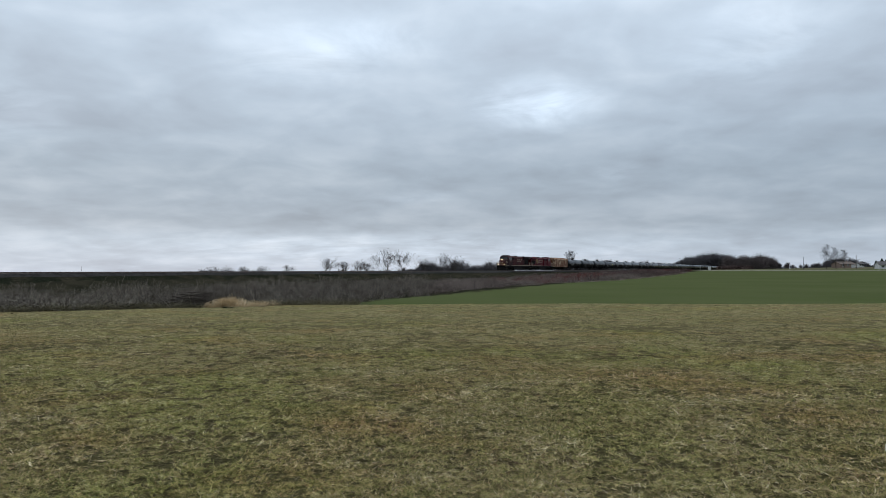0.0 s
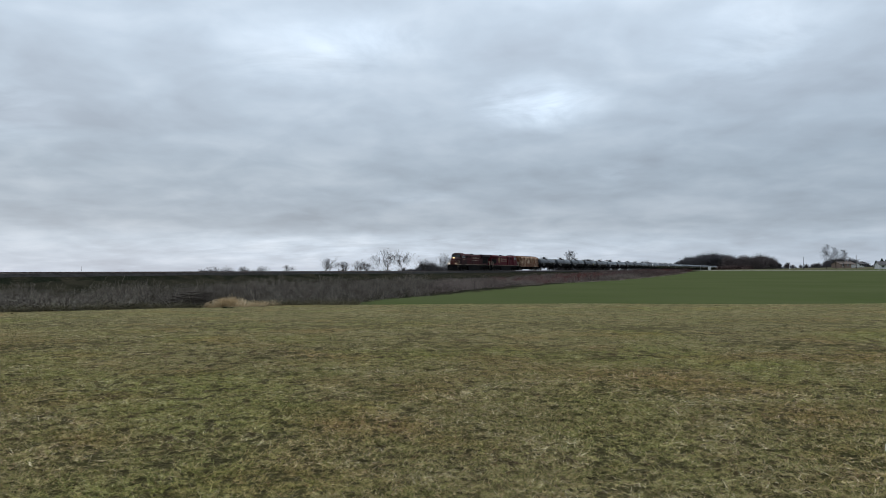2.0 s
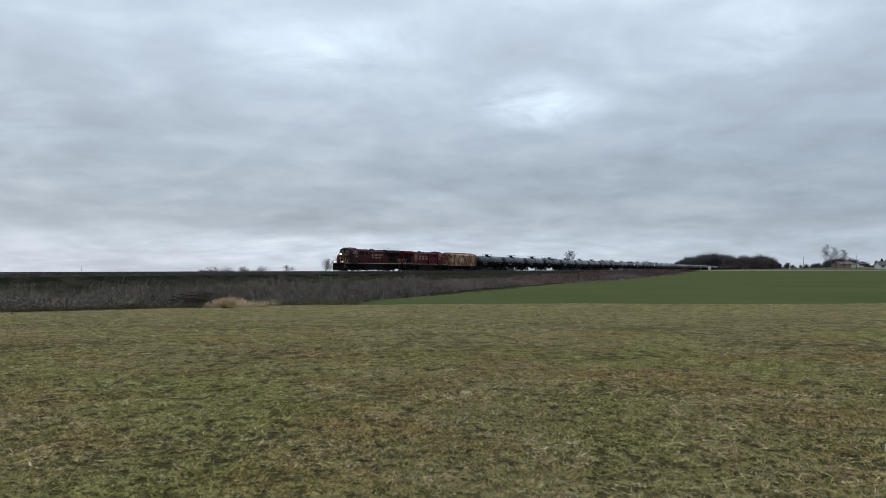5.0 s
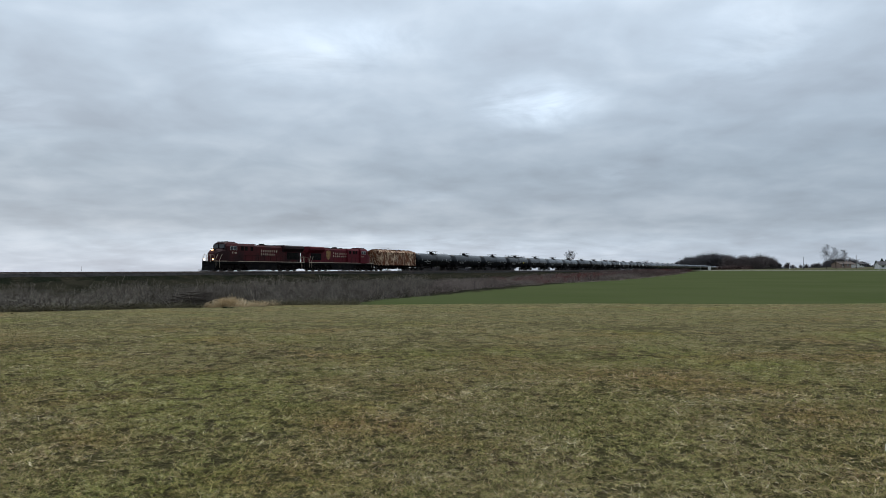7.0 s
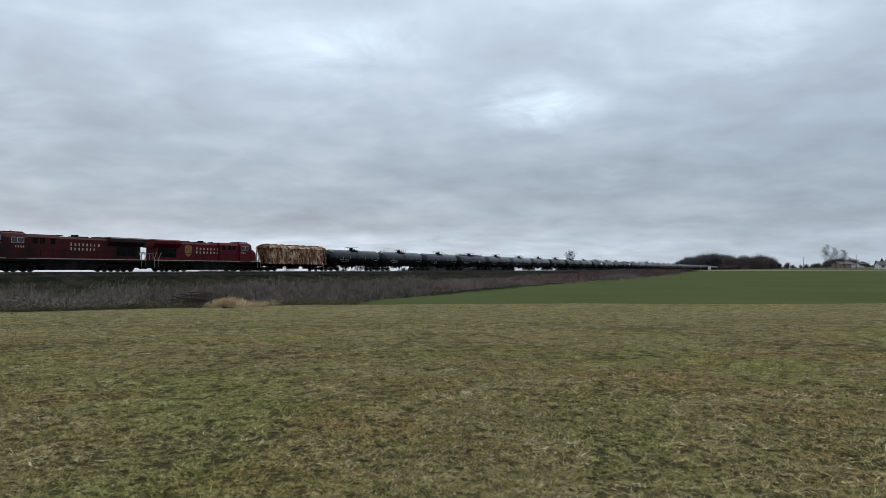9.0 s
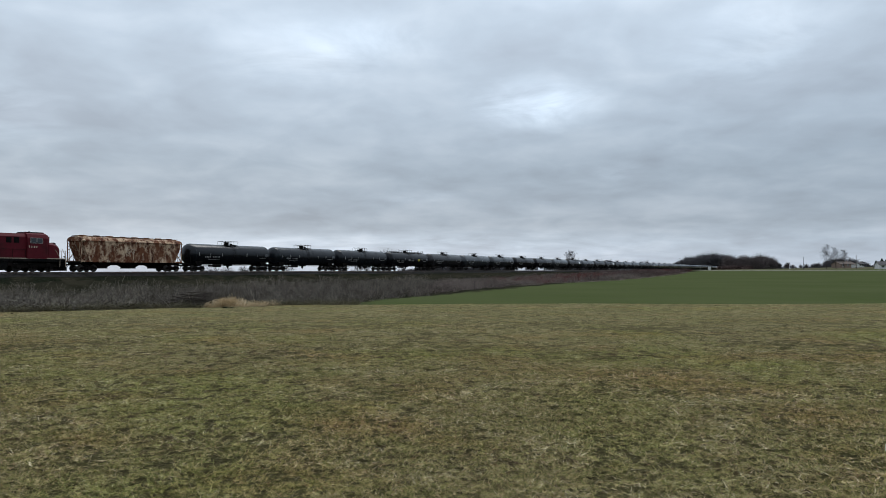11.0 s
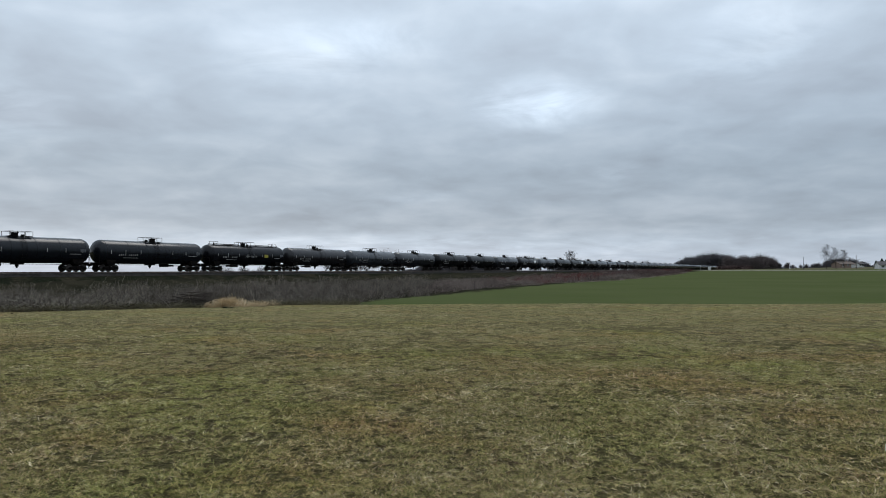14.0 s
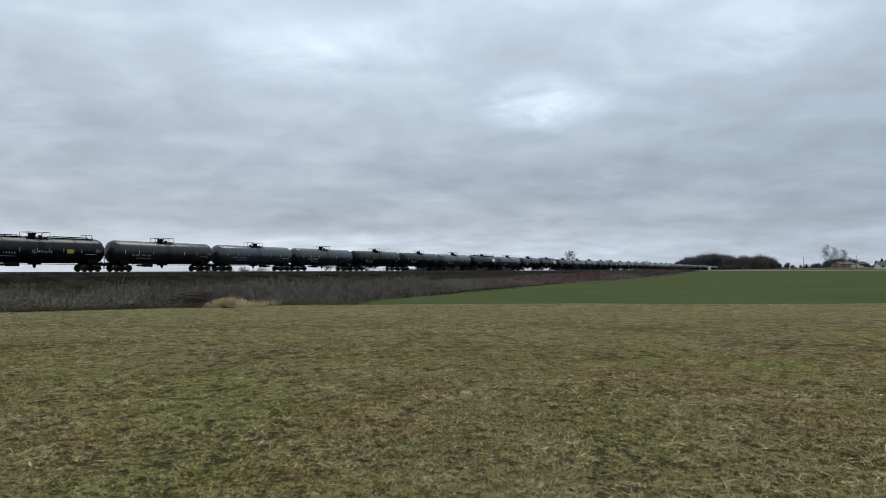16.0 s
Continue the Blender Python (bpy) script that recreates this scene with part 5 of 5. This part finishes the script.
# ---- bare trees ----
def grow(rnd, height, spread, clear=0.18, sides=5, leader=False):
    """A leafless tree: a short stem that forks into a fan of limbs, branches and fine twigs. Returns wood and twig ribbons."""
    wood, wf, tb, tt, tw = [], [], [], [], []

    def limb(a, b, ra, rb):
        q = (b - a).to_track_quat("Z", "Y")
        o = len(wood)
        for c, r in ((a, ra), (b, rb)):
            for i in range(sides):
                t = 2 * math.pi * i / sides
                wood.append(tuple(c + q @ Vector((r * math.cos(t), r * math.sin(t), 0))))
        for i in range(sides):
            j = (i + 1) % sides
            wf.append((o + i, o + j, o + sides + j, o + sides + i))

    def go(p, d, ln, r, lev):
        for half in (0, 1):
            d = (d + Vector((rnd.gauss(0, 0.09), rnd.gauss(0, 0.09), 0.02))).normalized()
            q = p + d * (ln / 2)
            rn = r * 0.86
            if lev < 3:
                limb(p, q, r, rn)
            else:
                tb.append(tuple(p))
                tt.append(tuple(q))
                tw.append(r * 2)
            p, r = q, rn
            if lev == 5:
                continue
            if half:
                kids = 5 if lev == 0 else rnd.choice((2, 3)) if lev < 4 else 3
            else:
                kids = 0 if lev == 0 else rnd.choice((1, 1, 2))
            turn = rnd.uniform(0, 2 * math.pi)
            for k in range(kids):
                side = d.orthogonal().normalized()
                side.rotate(Matrix.Rotation(turn + 2 * math.pi * (k + rnd.uniform(-0.2, 0.2)) / max(kids, 1), 3, d))
                tilt = (0.10 + 0.17 * k if lev == 0 else rnd.uniform(0.26, 0.62)) * spread * (1.0 if half else 1.35)
                nd = (d * math.cos(tilt) + side * math.sin(tilt)).normalized()
                go(p, nd, ln * (rnd.uniform(0.66, 0.86) if lev else rnd.uniform(0.30, 0.36) / clear) * (1.0 if half else 0.75), r * rnd.uniform(0.50, 0.66), lev + 1)

    if leader:
        # one stem runs to the top, short limbs all round it
        p, d, r = Vector((0, 0, 0)), Vector((0, 0, 1)), height * 0.020
        for k in range(12):
            f = (k + 1) / 12
            d = (d + Vector((rnd.gauss(0, 0.05), rnd.gauss(0, 0.05), 0.1))).normalized()
            q = p + d * (height * 0.075)
            limb(p, q, r, r * 0.86)
            p, r = q, r * 0.86
            if f < clear:
                continue
            for _ in range(3):
                a = rnd.uniform(0, 2 * math.pi)
                tilt = rnd.uniform(0.55, 1.0) * spread
                nd = Vector((math.sin(tilt) * math.cos(a), math.sin(tilt) * math.sin(a), math.cos(tilt)))
                go(p, nd, height * rnd.uniform(0.13, 0.19) * (1.15 - 0.75 * f), r * 0.5, 2)
        return wood, wf, np.array(tb), np.array(tt), np.array(tw)
    go(Vector((0, 0, 0)), Vector((rnd.gauss(0, 0.04), rnd.gauss(0, 0.04), 1)).normalized(), height * clear, height * 0.020, 0)
    return wood, wf, np.array(tb), np.array(tt), np.array(tw)


def bare_tree(x, y, height, spread=1.0, seed=1, label="tall leafless tree with fine grey twigs", fork=0.22, twig_w=0.05, leader=False):
    z = float(ground_z(x, y)) - 0.1
    rnd = random.Random(seed)
    wood, wf, tb, tt, tw = grow(rnd, height, spread, clear=fork, leader=leader)
    top = max(float(tt[:, 2].max()), 0.1)
    k = height / top
    tree = thing("bare_tree", label, "tree")
    tree.location = (x, y, z)
    t = sheet("trunk", [tuple(c * k for c in v) for v in wood], wf, BARK)
    t.parent = tree
    c = ribbon_object("crown", [ribbons(tb * k, tt * k, np.zeros_like(tb), np.maximum(tw * k, twig_w), 0.7)], TWIG)
    c.parent = tree
    return tree


def at_bearing(a, depth):
    """x for a bearing a (tangent to the right of the axis) at a depth."""
    return a * depth


def make_trees():
    # lone trees beyond the line, seen over the embankment (bearing, depth, height over the eye's level, spread)
    for i, (a, d, top, sp) in enumerate(((-0.083, 330, 11.2, 1.0), (-0.060, 345, 10.6, 0.95), (-0.179, 420, 8.4, 0.95),
                                         (-0.232, 520, 4.0, 1.2), (-0.149, 400, 5.2, 1.0), (-0.124, 390, 6.4, 1.05),
                                         (-0.115, 395, 4.5, 1.0), (0.000, 430, 11.3, 1.25), (0.016, 440, 10.0, 1.2), (-0.026, 420, 7.5, 1.1),
                                         (0.190, 640, 20.0, 0.5), (0.246, 700, 12.0, 0.9), (0.301, 760, 11.5, 1.1),
                                         (-0.272, 540, 3.4, 1.2), (-0.298, 560, 3.4, 1.3), (-0.325, 560, 3.8, 1.3), (-0.345, 570, 3.2, 1.3))):
        x = at_bearing(a, d)
        z = float(ground_z(x, d))
        bare_tree(x, d, top + EYE_Z - z, sp, 20 + i, "leafless tree standing beyond the railway", fork=0.20, twig_w=min(0.02 + d * 0.00022, 0.11))
    # trees by the house
    for i, (a, d, top, sp) in enumerate(((0.573, 425, 16.6, 1.0), (0.587, 430, 15.0, 1.0), (0.599, 425, 13.2, 0.95))):
        x = at_bearing(a, d)
        bare_tree(x, d, top + EYE_Z - float(ground_z(x, d)), sp, 60 + i, "tall slender leafless tree near a house", fork=0.28, twig_w=0.07, leader=True)
    for i, (a, d, top) in enumerate(((0.502, 520, 5.8), (0.516, 520, 6.2), (0.492, 530, 5.0), (0.543, 560, 5.2), (0.556, 560, 6.0))):
        x = at_bearing(a, d)
        bare_tree(x, d, top + EYE_Z - float(ground_z(x, d)), 1.15, 80 + i, "small round leafless tree by the road", twig_w=0.09)


make_trees()


# ---- woods and hedges far off ----
def woods(name, label, spots, mat, per=150, width=0.22, seed=3):
    """Many leafless trees as one mass: (x, y, height) spots."""
    local = np.random.default_rng(seed)
    chunks, thin = [], []
    for x, y, h in spots:
        z = float(ground_z(x, y)) - 0.3
        base = np.array([x, y, z])
        n = per
        b = base + np.column_stack([local.normal(size=n) * h * 0.05, local.normal(size=n) * h * 0.05, local.uniform(0.02, 0.62, n) * h])
        out = unit(local.normal(size=(n, 3)) * (1, 1, 0.5) + (0, 0, 0.75)) * (h * local.uniform(0.2, 0.42, n))[:, None]
        t = b + out
        t[:, 2] = np.minimum(t[:, 2], z + h * local.uniform(0.86, 1.0, n))
        thin.append(spikes(b, t, np.full(n, width * 1.3)))
        k = 6
        tb = base + np.column_stack([local.normal(size=k) * h * 0.08, local.normal(size=k) * h * 0.08, np.zeros(k)])
        tt = tb + np.column_stack([local.normal(size=k) * h * 0.05, local.normal(size=k) * h * 0.05, np.full(k, h * 0.8)])
        chunks.append(ribbons(tb, tt, np.zeros((k, 3)), np.full(k, width * 1.8)))
    return tagged(ribbon_object(name, chunks, mat, thin), label, "woods", kind="stuff")


def make_woods():
    rnd = random.Random(11)
    spots = []
    # the big wood: low at its near end, a rounded middle, ragged right part in front of the line's far end
    for i in range(150):
        px = rnd.uniform(1196, 1302)
        d = rnd.uniform(820, 960)
        prof = np.interp(px, [1196, 1215, 1240, 1265, 1290, 1303], [15, 22.5, 27, 28.5, 26, 22])
        spots.append(((px - 784) / 1184.5 * d, d, prof * d / 880 * rnd.uniform(0.82, 1.02)))
    woods("far_wood", "dark leafless woodland on the horizon", spots, HAZY_WOODS, 330, 0.20)
    spots = []
    for i in range(120):
        px = rnd.uniform(1280, 1374)
        d = rnd.uniform(600, 680)
        prof = np.interp(px, [1285, 1305, 1322, 1345, 1362, 1375], [17, 17.5, 18, 19.5, 20.5, 11])
        spots.append(((px - 784) / 1184.5 * d, d, prof * rnd.uniform(0.62, 1.06) * (0.96 + 0.09 * math.sin(px * 0.23))))
    woods("far_wood", "ragged leafless wood beside the railway", spots, BROWN_WOODS, 330, 0.15, 4)
    # low reddish scrub in front of the wood, behind which the line goes out of sight
    spots = [((px - 784) / 1184.5 * d, d, rnd.uniform(3.0, 5.5)) for px, d in ((rnd.uniform(1270, 1332), rnd.uniform(540, 600)) for _ in range(150))]
    woods("far_scrub", "dark reddish scrub where the line disappears", spots, RUSSET_BRUSH, 150, 0.17, 5)
    # hedgerow beyond the line, seen between lone trees
    spots = []
    for i in range(230):
        px = rnd.uniform(712, 908)
        d = rnd.uniform(480, 560)
        top = np.interp(px, [715, 740, 790, 850, 905], [4.6, 9.0, 11.0, 10.0, 9.0])
        x = (px - 784) / 1184.5 * d
        spots.append((x, d, top * rnd.uniform(0.25, 1.10) * (0.8 + 0.25 * math.sin(px * 0.11)) + EYE_Z - float(ground_z(x, d))))
    woods("far_hedgerow", "leafless hedgerow beyond the railway, haze in its grey", spots, HAZY_WOODS, 210, 0.14, 6)
    spots = []
    for i in range(90):
        px = rnd.uniform(985, 1092)
        d = rnd.uniform(760, 840)
        top = np.interp(px, [985, 1005, 1040, 1075, 1092], [11, 14.5, 13, 12, 8])
        x = (px - 784) / 1184.5 * d
        spots.append((x, d, top * rnd.uniform(0.75, 1.02) + EYE_Z - float(ground_z(x, d))))
    woods("far_hedgerow", "dark leafless tree belt behind the train", spots, HAZY_WOODS, 200, 0.17, 7)
    spots = []
    for i in range(60):
        px = rnd.choice((rnd.uniform(355, 470), rnd.uniform(590, 720)))
        d = rnd.uniform(540, 600)
        x = (px - 784) / 1184.5 * d
        spots.append((x, d, rnd.uniform(1.0, 3.2) + EYE_Z - float(ground_z(x, d))))
    woods("far_hedgerow", "thin line of distant bare bushes", spots, HAZY_WOODS, 60, 0.18, 8)
    # behind the houses
    spots = []
    for i in range(90):
        px = rnd.uniform(1440, 1545)
        d = rnd.uniform(700, 760)
        top = np.interp(px, [1440, 1475, 1500, 1530, 1545], [8, 17.0, 18.0, 13.5, 6])
        spots.append(((px - 784) / 1184.5 * d, d, top * rnd.uniform(0.75, 1.05)))
    woods("far_wood", "distant wood behind a house, blue-grey haze in its colour", spots, HAZY_WOODS, 200, 0.19, 9)
    spots = []
    for i in range(60):
        px = rnd.uniform(1376, 1460)
        d = rnd.uniform(640, 700)
        spots.append(((px - 784) / 1184.5 * d, d, rnd.uniform(3.0, 8.5)))
    woods("far_hedgerow", "low far hedge along the road", spots, HAZY_WOODS, 150, 0.18, 10)


make_woods()


def conifer(x, y, height, seed):
    local = np.random.default_rng(seed)
    z = float(ground_z(x, y))
    tree = thing("conifer", "dark green spruce beside a house", "tree")
    tree.location = (x, y, z)
    bm = rod(NB(), (0, 0, -0.1), (0, 0, height * 0.95), 0.16, 6, 0.03)
    part("trunk", bm, BARK, tree)
    n = 1400
    f = local.random(n) ** 0.75
    a = local.uniform(0, 2 * math.pi, n)
    r = height * 0.40 * (1 - f) ** 0.6 * (0.7 + 0.5 * local.random(n)) + 0.1
    b = np.column_stack([np.cos(a) * r * 0.2, np.sin(a) * r * 0.2, (0.08 + 0.92 * f) * height])
    t = b + np.column_stack([np.cos(a) * r * local.uniform(0.6, 1, n), np.sin(a) * r * local.uniform(0.6, 1, n), -0.2 * r + local.normal(size=n) * 0.1])
    c = ribbon_object("crown", [ribbons(b, t, np.zeros((n, 3)), np.full(n, 0.32))], EVERGREEN)
    c.parent = tree


for q, (a, d, h) in enumerate(((0.6470, 440, 4.6), (0.6560, 445, 5.8), (0.6620, 440, 5.2))):
    conifer(a * d, d, h, q)


# ---- buildings, road and line-side gear far off ----
ROOF = material("brown_shingle_roof", (0.115, 0.085, 0.070), 0.9, spots=(0.08, 0.06, 0.05), scale=1.0, fine=6)
DARK_ROOF = material("charcoal_shingle_roof", (0.050, 0.048, 0.050), 0.9, spots=(0.07, 0.065, 0.065), scale=1.0, fine=6)
BRICK = material("tan_brick_wall", (0.26, 0.19, 0.145), 0.9, spots=(0.20, 0.14, 0.11), scale=1.5, fine=10)
SIDING = material("white_siding", (0.66, 0.66, 0.63), 0.7, spots=(0.52, 0.52, 0.50), scale=0.8, fine=8)
GRAVEL = material("pale_gravel_road", (0.17, 0.155, 0.125), 0.95, spots=(0.14, 0.13, 0.09), scale=0.3, fine=8, bump=0.5)
GREY_METAL = material("grey_galvanised_metal", (0.30, 0.31, 0.31), 0.5, 0.4, spots=(0.2, 0.2, 0.2), scale=2)


def house(x, y, yaw, w, dep, wall_h, roof_h, wall, roof, label, name="house", garage=False):
    z = float(ground_z(x, y)) - 0.1
    h = thing(name, label, "building")
    h.matrix_world = pose(x, y, z, 0, 0, yaw)
    bm = NB()
    box(bm, -w / 2, w / 2, -dep / 2, dep / 2, -0.6, wall_h)
    for sx in (-1, 1):
        prism(bm, [(-dep / 2, wall_h - 0.05), (dep / 2, wall_h - 0.05), (0, wall_h + roof_h - 0.12)], sx * w / 2 - 0.1, sx * w / 2 + 0.1)
        vs = bm.verts[-6:]
        for v in vs:
            v.co = Vector((v.co.y, v.co.x, v.co.z))
    part("wall", bm, wall, h)
    bm = NB()
    o = 0.5
    prism(bm, [(-dep / 2 - o, wall_h - 0.18), (0, wall_h + roof_h), (dep / 2 + o, wall_h - 0.18), (dep / 2 + o, wall_h - 0.02), (0, wall_h + roof_h + 0.2), (-dep / 2 - o, wall_h - 0.02)], -w / 2 - o, w / 2 + o)
    for v in bm.verts:
        v.co = Vector((v.co.y, v.co.x, v.co.z))
    bmesh.ops.recalc_face_normals(bm, faces=bm.faces[:])
    part("roof", bm, roof, h)
    bm = box(NB(), w * 0.2, w * 0.2 + 0.7, -0.3, 0.4, wall_h, wall_h + roof_h + 0.7, 0.03)
    part("chimney", bm, BRICK, h)
    k = max(2, int(w / 3.2))
    for i in range(k):
        cx = -w / 2 + (i + 0.5) * w / k
        if garage and i == k - 1:
            bm = box(NB(), cx - 1.3, cx + 1.3, -dep / 2 - 0.06, -dep / 2 + 0.02, 0.1, 2.3)
            part("garage_door", bm, SIDING, h, "white garage door")
            continue
        bm = box(NB(), cx - 0.6, cx + 0.6, -dep / 2 - 0.05, -dep / 2 + 0.02, 1.0, 2.1)
        win = part("window", bm, GLASS, h, "dark window glass")
        bm = NB()
        for x0, x1, z0, z1 in ((-0.7, 0.7, 2.1, 2.2), (-0.7, 0.7, 0.88, 1.0), (-0.7, -0.6, 0.9, 2.15), (0.6, 0.7, 0.9, 2.15), (-0.04, 0.04, 1.0, 2.1)):
            box(bm, cx + x0, cx + x1, -dep / 2 - 0.08, -dep / 2 + 0.01, z0, z1)
        part("window_frame", bm, SIDING, win, "white window frame")
    return h


house(0.598 * 450, 450, 12, 11.5, 8.0, 2.3, 1.6, BRICK, ROOF, "low tan brick house with brown roof", garage=True)
house(0.622 * 455, 455, 8, 3.6, 4.2, 2.1, 1.1, SIDING, DARK_ROOF, "small white shed beside the house", "shed")
house(0.666 * 420, 420, -14, 13.0, 9.0, 2.7, 2.0, SIDING, DARK_ROOF, "white house with charcoal roof among spruces")


def make_road():
    verts, faces = [], []
    line = [(120, 425), (170, 415), (230, 400), (300, 385), (380, 365)]
    for x, y in line:
        for dy, dz in ((-7, -0.3), (-3.5, 0.22), (3.5, 0.26), (7, -0.3)):
            verts.append((x, y + dy, float(ground_z(x, y + dy)) + dz))
    for i in range(len(line) - 1):
        for j in range(3):
            o = i * 4 + j
            faces.append((o, o + 1, o + 5, o + 4))
    tagged(sheet("road", verts, faces, GRAVEL), "pale raised gravel road past the field", "road", kind="structure")


make_road()


def pole(x, y, height, label, name="utility_pole", arm=True, r=0.14):
    p = thing(name, label, "pole")
    p.location = (x, y, float(ground_z(x, y)) - 0.1)
    part("shaft", rod(NB(), (0, 0, 0), (0, 0, height), r, 8, r * 0.7), BARK, p)
    if arm:
        part("crossarm", box(NB(), -1.1, 1.1, -0.06, 0.06, height - 0.7, height - 0.55), BARK, p)


pole(0.5385 * 420, 420, 8.0, "thin wooden utility pole by the road", arm=False)
pole(0.6175 * 420, 420, 9.0, "wooden utility pole behind the shed")
pole(0.412 * 640, 640, 12.0, "wooden utility pole near the crossing")


pole(-0.5403 * 260, 260, 3.0 - float(ground_z(-0.5403 * 260, 260)), "thin lone pole far beyond the railway", arm=False, r=0.10)
pole(-0.2794 * 31.5, 31.5, 0.80, "short weathered fence post in dry grass", "fence_post", False, 0.035)


def make_gear():
    cab = thing("relay_cabinet", "white metal relay cabinet beside the railway", "cabinet")
    p = on_track(484, 7.0)
    cab.matrix_world = pose(p.x, p.y, float(ground_z(p.x, p.y)) - 0.2, 0, 0, RAIL_YAW)
    bm = box(NB(), -1.3, 1.3, -1.0, 1.0, 0.4, 3.2, 0.05)
    part("body", bm, WHITE, cab)
    bm = box(NB(), -1.45, 1.45, -1.15, 1.15, 3.2, 3.35, 0.03)
    part("roof", bm, GREY_METAL, cab, "grey metal roof")
    bm = box(NB(), -1.4, 1.4, -1.1, 1.1, -0.6, 0.4)
    part("plinth", bm, GREY_METAL, cab, "concrete plinth")
    for s0, h in ((440, 6.5), (340, 3.6)):
        m = thing("signal_mast", "grey railway signal mast beside the line", "signal")
        p = on_track(s0, 5.0)
        m.matrix_world = pose(p.x, p.y, 0.3, 0, 0, RAIL_YAW)
        part("mast", rod(NB(), (0, 0, -0.8), (0, 0, h), 0.11, 8), GREY_METAL, m)
        part("signal_head", box(NB(), 0.1, 0.25, -0.35, 0.35, h - 1.4, h - 0.1, 0.05), BLACK, m, "black signal head")
        part("base", box(NB(), -0.5, 0.5, -0.5, 0.5, -0.8, 1.1, 0.05), WHITE, m, "white equipment case")


make_gear()


# a bleached stalk standing in the lawn, and dark clods
def make_bits():
    st = part("dead_stalk", rod(NB(), (3.86, 5.88, -0.01), (3.868, 5.885, 0.078), 0.012, 6, 0.009), SIDING)
    tagged(st, "single bleached stalk standing in the lawn", "stalk")
    rnd = random.Random(2)
    for x, y, r in ((-9.1, 28.0, 0.065), (-8.85, 28.1, 0.045), (-15.6, 24.3, 0.03), (-6.6, 29.4, 0.035), (12.2, 30.0, 0.026)):
        bm = NB()
        bmesh.ops.create_icosphere(bm, subdivisions=2, radius=r)
        for v in bm.verts:
            v.co = Vector((v.co.x * 1.6, v.co.y, v.co.z * 0.7)) * (1 + 0.25 * rnd.random())
        o = part("earth_clod", bm, BANK)
        o.location = (x, y, float(ground_z(x, y)) + r * 0.3)
        tagged(o, "dark clod of earth on the lawn", "clod")


make_bits()


# ---- what moves: the train runs down the line ----
def lead_s(t):
    """Where the leading coupler is, in metres along the line, at t seconds."""
    u = 14.038 - t - 0.0021036 * (t - 8.0) ** 2
    return 16.5 * u - 193.3


def motions():
    for vehicle, behind, turned in TRAIN:
        rows = []
        for k in range(17):
            at = on_track(lead_s(k) + behind, 0, RAIL_Z)
            rows.append((float(k), pose(*at, 0, 0, RAIL_YAW + (180 if turned else 0))))
        walk(vehicle, rows)
    # wheels roll: alike wheelsets share one set of keys
    rolled = {}
    for vehicle, _, turned in TRAIN:
        way = -1 if turned else 1
        for w in vehicle.children_recursive:
            if not w.name.startswith("wheelset"):
                continue
            x, _, r = w.location
            key = (round(x, 3), round(r, 3), way)
            if key not in rolled:
                rows = []
                for k in range(16 * FPS + 1):
                    t = k / FPS
                    rows.append((t, pose(x, 0, r, 0, math.degrees(way * (lead_s(0) - lead_s(t)) / r), 0)))
                walk(w, rows)
                rolled[key] = w.animation_data
            else:
                w.rotation_mode = "QUATERNION"
                keys = w.animation_data_create()
                keys.action = rolled[key].action
                keys.action_slot = rolled[key].action_slot


motions()
